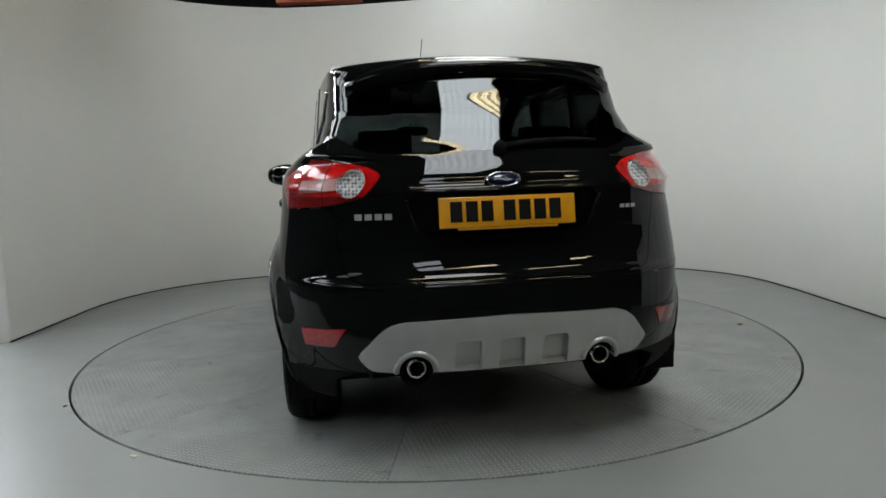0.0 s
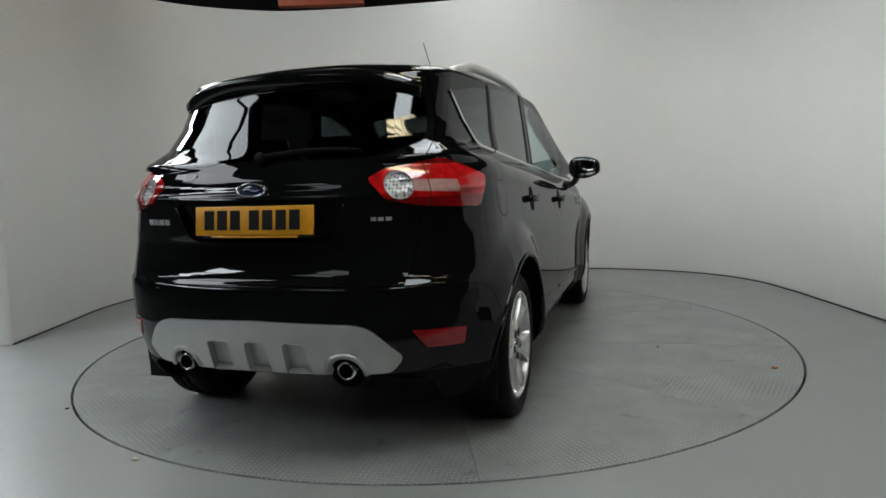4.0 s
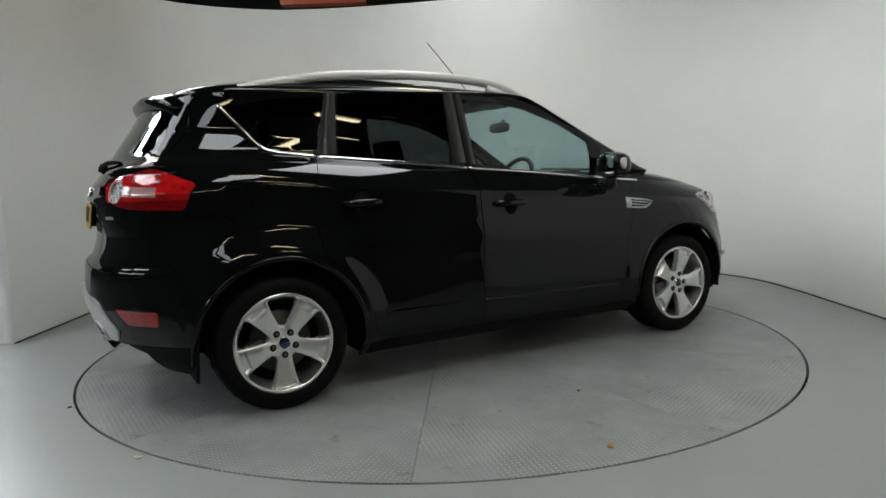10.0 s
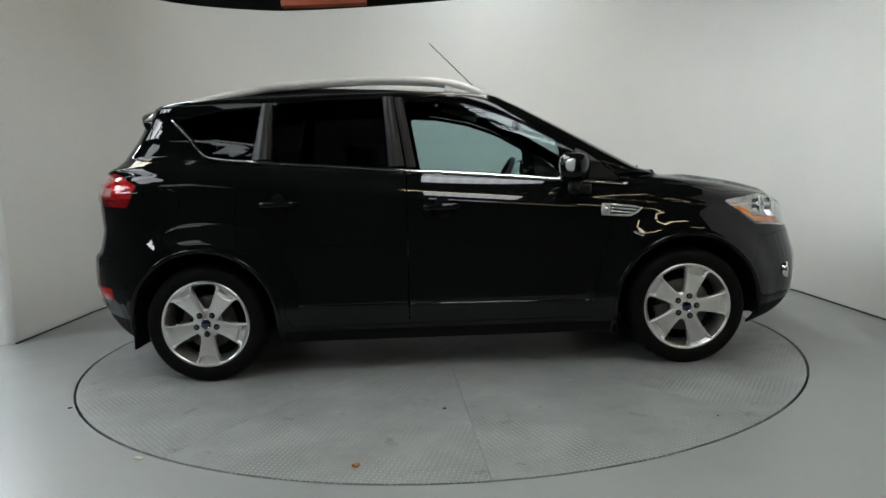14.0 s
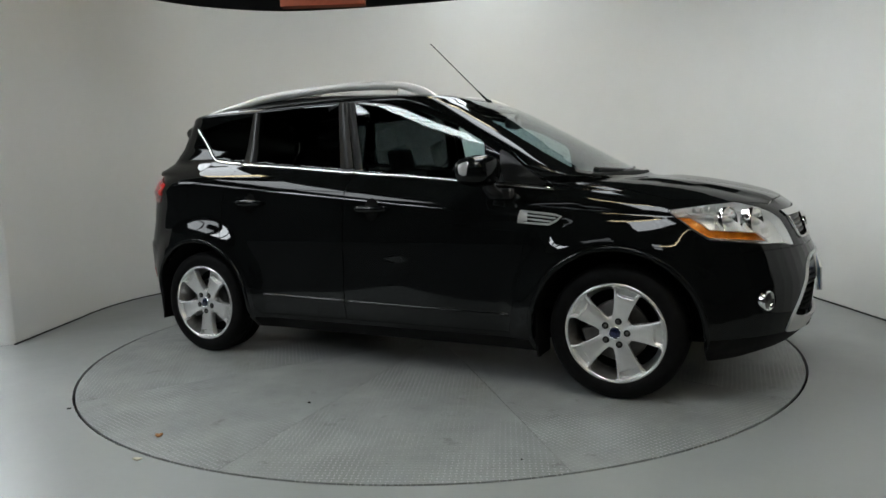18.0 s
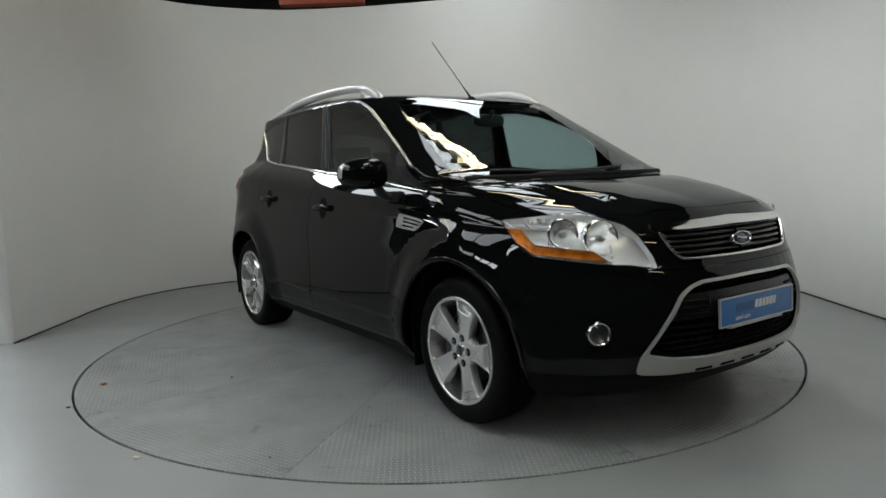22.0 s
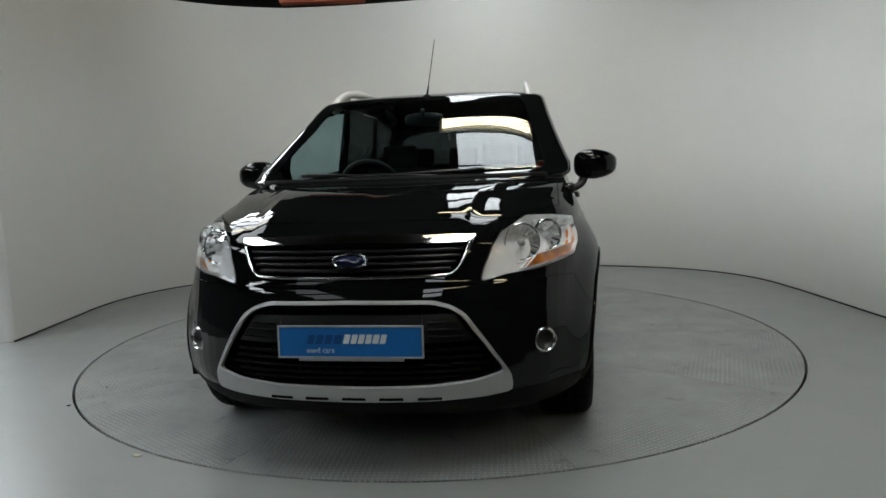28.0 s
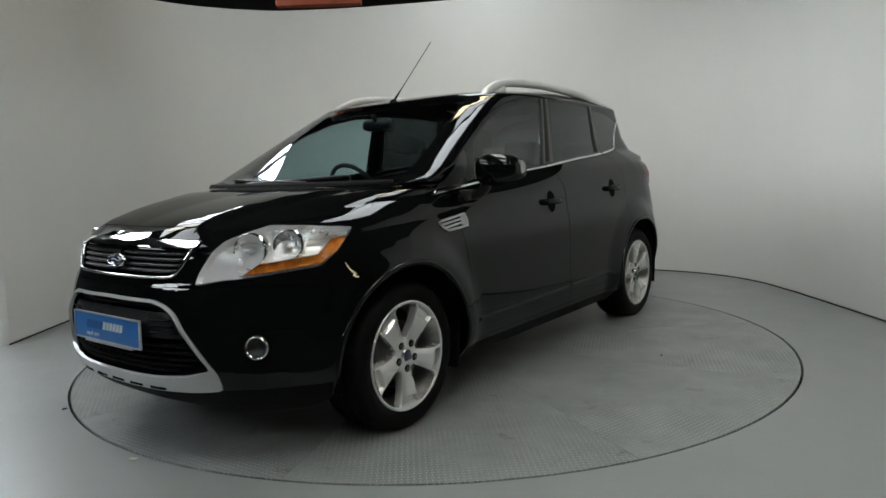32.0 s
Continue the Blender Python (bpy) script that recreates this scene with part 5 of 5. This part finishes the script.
def build_mirrors():
    bm = bmesh.new()
    vs = superball(bm, (0, 0, 0), 0.090, 0.114, 0.080, 0.66)
    for v in vs:
        x, y, z = v.co
        v.co.x = max(x, -0.055) - 0.35 * y * (y > 0)
        v.co.z = z * (1 - 1.3 * max(0, y) * 1.6) + 0.006
        v.co.y = y
    bmesh.ops.transform(bm, verts=bm.verts, matrix=Matrix.Translation((2.045, 0.958, 1.118)))
    bmesh.ops.remove_doubles(bm, verts=bm.verts, dist=1e-5)
    o = part("door_mirror", bm, M_PAINT, fdoors[0])
    bm = bmesh.new()
    sweep(bm, spline([(2.10, 0.815, 0.995), (2.085, 0.855, 1.005), (2.07, 0.885, 1.030), (2.06, 0.900, 1.075)], 4), [(-0.030, -0.018), (0.030, -0.018), (0.034, 0.0), (0.026, 0.018), (-0.026, 0.018), (-0.034, 0.0)], (0, -0.6, 0.8))
    bmesh.ops.recalc_face_normals(bm, faces=bm.faces)
    part("stalk", bm, M_SATIN, o)
    bm = bmesh.new()
    box(bm, 2.04, 2.17, 0.79, 0.845, 0.975, 1.03, bevel=0.018)
    part("stalk_foot", bm, M_SATIN, o)
    bm = bmesh.new()
    for v in superball(bm, (1.988, 0.950, 1.122), 0.006, 0.090, 0.064, 0.55):
        v.co.x -= 0.35 * max(0.0, v.co.y - 0.958)
    part("mirror_glass", bm, mat("mirror_silver", (0.85, 0.87, 0.88), 0.02, metal=1.0, var=0.02), o, "silvered mirror glass")
    bm = bmesh.new()
    vs = superball(bm, (0, 0, 0), 0.038, 0.026, 0.036, 0.75, 20, 12)
    for v in vs:
        v.co = Vector((2.010 + v.co.x - 0.25 * v.co.y, 1.052 + v.co.y - 0.18 * abs(v.co.x), 1.132 + v.co.z * (1 + 6 * v.co.x)))
    part("indicator_lens", bm, M_LAMPGREY, o, "pale clear indicator lens")
    twin(o, fdoors[1])


build_mirrors()


def build_handle(x, z, door, k):
    # flat dark disc on the door in place of the shaded hollow behind the grip
    bm = bmesh.new()
    p = on_side(x, z, 0.0)
    disc(bm, p + Vector((0, 0.0015, 0)), (0, 1, 0.05), [(0.0, 0.0), (0.030, 0.001), (0.042, 0.0015), (0.046, -0.004)], 28, 1.0)
    for v in bm.verts:
        v.co.z = z + (v.co.z - z) * 1.35
        v.co.y = side_y(v.co.x, v.co.z) + 0.0025
    bowl = part("handle_recess", bm, M_VOID, door[0])
    bm = bmesh.new()
    path = [on_side(x - 0.105 + 0.21 * t, z + 0.003, 0.012 + 0.022 * math.sin(math.pi * min(1, max(0, t))) ** 0.5) for t in [i / 12 for i in range(13)]]
    sweep(bm, path, lambda t: [(a * (1 - 0.35 * abs(2 * t - 1) ** 4), b) for a, b in ((-0.017, -0.006), (0.017, -0.006), (0.019, 0.002), (0.010, 0.009), (-0.010, 0.009), (-0.019, 0.002))], (0, 1, 0))
    bmesh.ops.recalc_face_normals(bm, faces=bm.faces)
    h = part("door_handle", bm, M_PAINT, door[0])
    twin(bowl, door[1]), twin(h, door[1])


build_handle(1.337, 0.931, fdoors, 0)
build_handle(0.439, 0.975, rdoors, 1)


def build_vents():
    a, b = both("wing_vent", vent, M_VOID, car, lift=-0.015, skirt=-0.016)
    bm = bmesh.new()
    o = [(2.222, 0.918), (2.30, 0.909), (2.40, 0.897), (2.434, 0.889), (2.41, 0.868), (2.372, 0.850), (2.28, 0.856), (2.214, 0.862), (2.216, 0.89)]
    sweep(bm, [on_side(x, z, 0.003) for x, z in o], [(-0.006, -0.006), (0.006, -0.006), (0.004, 0.005), (-0.004, 0.005)], (0, 1, 0), closed=True)
    bmesh.ops.recalc_face_normals(bm, faces=bm.faces)
    f = part("vent_frame", bm, M_SILVER, a, "satin silver vent frame")
    twin(f, b)
    for (x0, z0), (x1, z1) in (((2.262, 0.896), (2.405, 0.880)), ((2.262, 0.878), (2.385, 0.864))):
        bm = bmesh.new()
        sweep(bm, [on_side(x0 + (x1 - x0) * t, z0 + (z1 - z0) * t, 0.0) for t in (0, 0.5, 1)], [(-0.0045, -0.006), (0.0045, -0.006), (0.004, 0.005), (-0.004, 0.005)], (0, 1, 0))
        bmesh.ops.recalc_face_normals(bm, faces=bm.faces)
        twin(part("vent_bar", bm, M_SILVER, a), b)
    bm = bmesh.new()
    sweep(bm, [on_side(2.24, z, 0.001) for z in (0.866, 0.89, 0.912)], [(-0.022, -0.006), (0.022, -0.006), (0.020, 0.004), (-0.020, 0.004)], (0, 1, 0))
    bmesh.ops.recalc_face_normals(bm, faces=bm.faces)
    twin(part("vent_plate", bm, M_SILVER, a), b)


build_vents()


def build_wipers():
    for y0, y1, z1 in ((-0.30, 0.40, 1.118), (0.18, -0.52, 1.116)):
        bm = bmesh.new()
        n = 16
        path = []
        for i in range(n + 1):
            t = i / n
            y = y0 + (y1 - y0) * t
            z = 1.092 + (z1 - 1.092) * t
            path.append(on_front(y, z, 0.014 + 0.012 * math.sin(math.pi * t)))
        sweep(bm, path, lambda t: [(-0.009 + 0.004 * t, -0.008), (0.009 - 0.004 * t, -0.008), (0.005, 0.008), (-0.005, 0.008)], (1, 0, 1))
        bmesh.ops.recalc_face_normals(bm, faces=bm.faces)
        part("front_wiper", bm, M_SATIN, car)
    bm = bmesh.new()
    path = [on_front(0.70 * (i / 16 - 1), 1.083, 0.0) for i in range(33)]
    sweep(bm, path, [(-0.012, -0.02), (0.012, -0.02), (0.012, 0.004), (-0.012, 0.006)], (1, 0, 0.6))
    bmesh.ops.recalc_face_normals(bm, faces=bm.faces)
    part("cowl_trim", bm, M_BLACK, car)


build_wipers()


# ---- wheels
def half_angle(r):
    w = np.interp(r, [0.05, 0.075, 0.10, 0.15, 0.19, 0.212, 0.222, 0.232], [0.090, 0.075, 0.076, 0.094, 0.114, 0.126, 0.142, 0.178])
    return math.asin(min(0.95, w / 2 / r))


def face_h(r):
    return float(np.interp(r, [0.0, 0.06, 0.10, 0.15, 0.20, 0.235], [-0.014, -0.016, -0.012, -0.004, 0.001, 0.002]))


def build_wheel(x, side, turn):
    w = new("wheel")
    w.parent = car
    w["label"] = "silver five-spoke alloy wheel with black tyre"
    w.matrix_basis = pose(x, side * HUB_Y, HUB_Z, -90 * side, 0, 0) @ Matrix.Rotation(radians(turn), 4, "Z")
    bm = bmesh.new()
    lathe(bm, [(0.236, -0.03), (0.242, -0.002), (0.252, 0.006), (0.275, 0.009), (0.298, 0.006), (0.312, -0.004), (0.3215, -0.016), (0.3265, -0.034), (0.328, -0.06), (0.328, -0.075), (0.320, -0.077), (0.320, -0.085), (0.328, -0.087), (0.3285, -0.115), (0.320, -0.117), (0.320, -0.127), (0.3285, -0.129), (0.328, -0.17), (0.3265, -0.20), (0.315, -0.222), (0.28, -0.236), (0.24, -0.228)], n=144)
    for v in bm.verts:
        # lateral grooves of the tread
        r = math.hypot(v.co.x, v.co.y)
        if r > 0.3262 and -0.205 < v.co.z < -0.030 and round(math.atan2(v.co.y, v.co.x) / (2 * math.pi) * 144 + v.co.z * 40) % 4 == 0:
            v.co.x, v.co.y = v.co.x * (r - 0.006) / r, v.co.y * (r - 0.006) / r
    bmesh.ops.scale(bm, vec=(1.012, 1.012, 1.0), verts=[v for v in bm.verts if math.hypot(v.co.x, v.co.y) > 0.26])
    tyre = part("tyre", bm, M_RUBBER, w)
    bm = bmesh.new()
    lathe(bm, [(0.226, -0.012), (0.229, 0.001), (0.236, 0.005), (0.2425, 0.004), (0.2445, -0.002), (0.243, -0.012)], n=96)
    part("rim_lip", bm, M_ALLOY, w)
    bm = bmesh.new()
    lathe(bm, [(0.2285, 0.0), (0.222, -0.03), (0.208, -0.06), (0.205, -0.20)], n=72)
    part("barrel", bm, M_STEEL, w)
    # spokes
    for k in range(5):
        bm = bmesh.new()
        a0 = 2 * math.pi * k / 5
        rows = []
        rs = [0.026, 0.045, 0.062, 0.075, 0.09, 0.11, 0.13, 0.15, 0.168, 0.179, 0.1825, 0.186, 0.1895, 0.193, 0.1965, 0.200, 0.2035, 0.207, 0.211, 0.215, 0.219, 0.223, 0.227, 0.231]
        fs = (-1, -0.965, -0.93, -0.86, -0.82, -0.78, -0.74, -0.70, -0.66, -0.62, -0.5, -0.36, -0.18, 0)
        for r in rs:
            ha = min(half_angle(r), math.pi / 5 - 0.004)
            row = []
            for f in fs + tuple(-v for v in reversed(fs[:-1])):
                a = a0 + ha * f
                h = face_h(r)
                if abs(f) == 1:
                    h -= 0.040
                elif abs(f) == 0.965:
                    h -= 0.005
                else:
                    # flat crown with bevelled flanks, and a pocket where the spoke forks to the rim
                    h += 0.004 - 0.012 * max(0.0, abs(f) - 0.45)
                    edge = 0.181 + 0.010 * (f / 0.78) ** 2
                    depth = float(smooth(edge, edge + 0.006, r)) * (1 - float(smooth(0.221, 0.2265, r))) * (1 - float(smooth(0.70, 0.80, abs(f))))
                    h -= 0.024 * depth
                row.append(bm.verts.new((r * math.cos(a), r * math.sin(a), h)))
            rows.append(row)
        for p, q in zip(rows, rows[1:]):
            for j in range(len(p) - 1):
                bm.faces.new((p[j], q[j], q[j + 1], p[j + 1]))
        bmesh.ops.recalc_face_normals(bm, faces=bm.faces)
        if sum(f.normal.z for f in bm.faces) < 0:
            bmesh.ops.reverse_faces(bm, faces=bm.faces)
        part("spoke", bm, M_ALLOY, w)
    bm = bmesh.new()
    lathe(bm, [(0.024, -0.014), (0.066, -0.0145), (0.078, -0.019), (0.083, -0.030), (0.084, -0.06)], n=60)
    part("hub", bm, M_ALLOY, w)
    bm = bmesh.new()
    lathe(bm, [(0.0, -0.003), (0.022, -0.004), (0.0265, -0.006), (0.028, -0.016)], n=32)
    part("centre_cap", bm, M_EMBLEM, w, "dark blue centre cap")
    bm = bmesh.new()
    lathe(bm, [(0.026, -0.008), (0.0275, -0.004), (0.030, -0.005), (0.031, -0.016)], n=32)
    part("cap_ring", bm, M_CHROME, w)
    for k in range(5):
        a = 2 * math.pi * k / 5
        c = Matrix.Translation((0.057 * math.cos(a), 0.059 * math.sin(a), -0.0105))
        # flat black disc stands for the shade in the nut well
        bm = bmesh.new()
        lathe(bm, [(0.0, 0.0005), (0.0165, 0.0008), (0.017, -0.006)], c, 20)
        part("nut_well", bm, M_VOID, w)
        bm = bmesh.new()
        lathe(bm, [(0.0, 0.007), (0.005, 0.007), (0.0085, 0.003), (0.0085, -0.006)], c, 6)
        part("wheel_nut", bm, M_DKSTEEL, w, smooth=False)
    bm = bmesh.new()
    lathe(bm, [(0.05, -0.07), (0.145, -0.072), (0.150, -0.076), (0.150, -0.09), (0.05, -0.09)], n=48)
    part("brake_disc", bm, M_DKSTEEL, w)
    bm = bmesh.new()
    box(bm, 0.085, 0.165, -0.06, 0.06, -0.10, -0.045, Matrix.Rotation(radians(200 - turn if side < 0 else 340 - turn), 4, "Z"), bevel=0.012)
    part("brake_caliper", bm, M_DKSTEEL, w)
    bm = bmesh.new()
    lathe(bm, [(0.0, -0.12), (0.21, -0.12)], n=40)
    part("backing_plate", bm, M_VOID, w)


build_wheel(0.0, -1, 54)
build_wheel(WHEELBASE, -1, 2)
build_wheel(0.0, 1, 54)
build_wheel(WHEELBASE, 1, 18)


# ---- cabin
def rbox(c, sx, sy, sz, rx=0.0, ry=0.0, bevel=0.03):
    bm = bmesh.new()
    box(bm, -sx / 2, sx / 2, -sy / 2, sy / 2, -sz / 2, sz / 2, None, bevel)
    bmesh.ops.transform(bm, verts=bm.verts, matrix=pose(*c, rx, ry, 0))
    return bm


def build_seat(x, y, w, name):
    s = part(name, rbox((x + 0.22, y, 0.56), 0.52, w, 0.16, 0, -6, 0.05), M_CLOTH, car)
    part("backrest", rbox((x - 0.10, y, 0.86), 0.13, w * 0.96, 0.58, 0, -16, 0.05), M_CLOTH, s)
    for d in ((0,) if w < 0.8 else (-0.38, 0, 0.38)):
        part("headrest", rbox((x - 0.20, y + d, 1.225), 0.09, 0.25, 0.17, 0, -12, 0.04), M_CLOTH, s)
        bm = bmesh.new()
        for e in (-0.06, 0.06):
            sweep(bm, [(x - 0.19, y + d + e, 1.10), (x - 0.20, y + d + e, 1.20)], ring_section(0.006, 6), (1, 0, 0))
        part("headrest_posts", bm, M_STEEL, s)


build_seat(1.02, 0.37, 0.50, "front_seat")
build_seat(1.02, -0.37, 0.50, "front_seat")
build_seat(0.16, 0.0, 1.24, "rear_bench")


def build_dash():
    bm = bmesh.new()
    rings = []
    for i in range(25):
        y = -0.70 + 1.40 * i / 24
        e = abs(y) / 0.70
        hump = 0.045 * math.exp(-((y + 0.37) / 0.16) ** 2)
        prof = [(2.42 - 0.12 * e, 1.06), (2.20, 1.065), (1.98, 1.055 + hump * 0.6), (1.86, 1.035 + hump), (1.80, 0.98), (1.80, 0.80), (1.90, 0.62), (2.35, 0.62)]
        rings.append([bm.verts.new((x, y, z - 0.02 * e * e)) for x, z in prof])
    for a, b in zip(rings, rings[1:]):
        for j in range(len(a)):
            bm.faces.new((a[j], a[(j + 1) % len(a)], b[(j + 1) % len(a)], b[j]))
    bm.faces.new(rings[0]), bm.faces.new(list(reversed(rings[-1])))
    bmesh.ops.recalc_face_normals(bm, faces=bm.faces)
    d = part("dashboard", bm, M_DASH, car)
    M = Matrix.Translation((1.70, -0.37, 1.025)) @ Vector((-0.88, 0, 0.47)).to_track_quat("Z", "Y").to_matrix().to_4x4()
    bm = bmesh.new()
    sweep(bm, [M @ Vector((0.185 * math.cos(2 * math.pi * i / 40), 0.185 * math.sin(2 * math.pi * i / 40), 0)) for i in range(40)], ring_section(0.015, 8), tuple((M.to_3x3() @ Vector((0, 0, 1)))), closed=True)
    w = part("steering_wheel", bm, M_DASH, car)
    bm = bmesh.new()
    box(bm, -0.07, 0.07, -0.06, 0.05, -0.05, -0.005, M, bevel=0.02)
    box(bm, -0.175, 0.175, -0.018, 0.018, -0.03, -0.012, M, bevel=0.006)
    box(bm, -0.02, 0.02, -0.175, 0.0, -0.03, -0.012, M, bevel=0.006)
    part("wheel_boss", bm, M_DASH, w)
    bm = bmesh.new()
    superball(bm, (1.86, 0.0, 1.415), 0.022, 0.115, 0.038, 0.6, 20, 10)
    sweep(bm, [(1.875, 0, 1.43), (1.90, 0, 1.47)], ring_section(0.012, 8), (0, 1, 0))
    part("rear_view_mirror", bm, M_SATIN, car)
    for y in (-0.36, 0.36):
        part("sun_visor", rbox((1.60, y, 1.535), 0.17, 0.36, 0.018, 0, 6, 0.006), M_CLOTH, car)
    part("cabin_floor", boxes(-0.40, 2.40, -0.72, 0.72, 0.36, 0.40), M_VOID, car, smooth=False)
    part("parcel_shelf", rbox((-0.26, 0, 1.10), 0.46, 1.14, 0.03, 0, 0, 0.008), M_CLOTH, car)


build_dash()


# ---------------------------------------------------------------- litter on the table and the floor
def crumb(name, label, x, y, r, flat, material, seed):
    rnd = random.Random(seed)
    bm = bmesh.new()
    bmesh.ops.create_icosphere(bm, subdivisions=2, radius=1.0)
    ph = [rnd.uniform(0, 6.28) for _ in range(3)]
    for v in bm.verts:
        k = 1 + 0.25 * math.sin(3 * v.co.x + ph[0]) + 0.2 * math.sin(4 * v.co.y + ph[1])
        v.co = Vector((v.co.x * r * k, v.co.y * r * 0.6 * k, (v.co.z + 0.9) * r * flat * (1 + 0.3 * math.sin(5 * v.co.x + ph[2]))))
        v.co.z = max(0.0005, v.co.z)
    bmesh.ops.transform(bm, verts=bm.verts, matrix=Matrix.Rotation(rnd.uniform(0, 3), 4, "Z"))
    o = part(name, bm, material, None)
    tagged(o, label, name.replace("_", " "))
    o.location = (x, y, 0)
    return o


M_LEAF = mat("dry_leaf", (0.38, 0.17, 0.05), 0.7, var=0.3, vscale=90)
M_STONE = mat("dark_grit", (0.03, 0.03, 0.028), 0.8, var=0.3, vscale=60)
M_CHIP = mat("pale_chip", (0.50, 0.48, 0.36), 0.7, var=0.2, vscale=90)
LITTER = [
    (crumb("dead_leaf", "small curled brown dead leaf on the turntable", 0, 0, 0.020, 0.35, M_LEAF, 1), -0.361, -2.038),
    (crumb("grit_crumb", "small dark crumb of grit on the turntable", 0, 0, 0.009, 0.5, M_STONE, 2), -0.005, -1.429),
    (crumb("grit_crumb", "small dark crumb of grit on the turntable", 0, 0, 0.007, 0.5, M_STONE, 3), -0.29, 1.45),
    (crumb("grit_crumb", "small dark crumb of grit on the turntable", 0, 0, 0.006, 0.5, M_STONE, 4), 1.21, -1.66),
]
crumb("pale_chip", "pale flake of paint lying on the grey floor", -1.258, -1.883, 0.020, 0.2, M_CHIP, 5)
crumb("grit_crumb", "small dark crumb of grit on the grey floor", -1.888, -1.214, 0.010, 0.4, M_STONE, 6)


def motions():
    times = [0.5 * i for i in range(65)]
    ts, an = [t for t, a in TURN], [a for t, a in TURN]
    for ob, x, y in ON_TABLE:
        rows = []
        for t in times:
            a = float(np.interp(t, ts, an))
            c, s = math.cos(radians(a)), math.sin(radians(a))
            rows.append((t, pose(x * c - y * s, x * s + y * c, 0, 0, 0, a)))
        walk(ob, rows)


ON_TABLE = [(turntable, 0, 0), (car, CAR_X, CAR_Y)] + LITTER
motions()
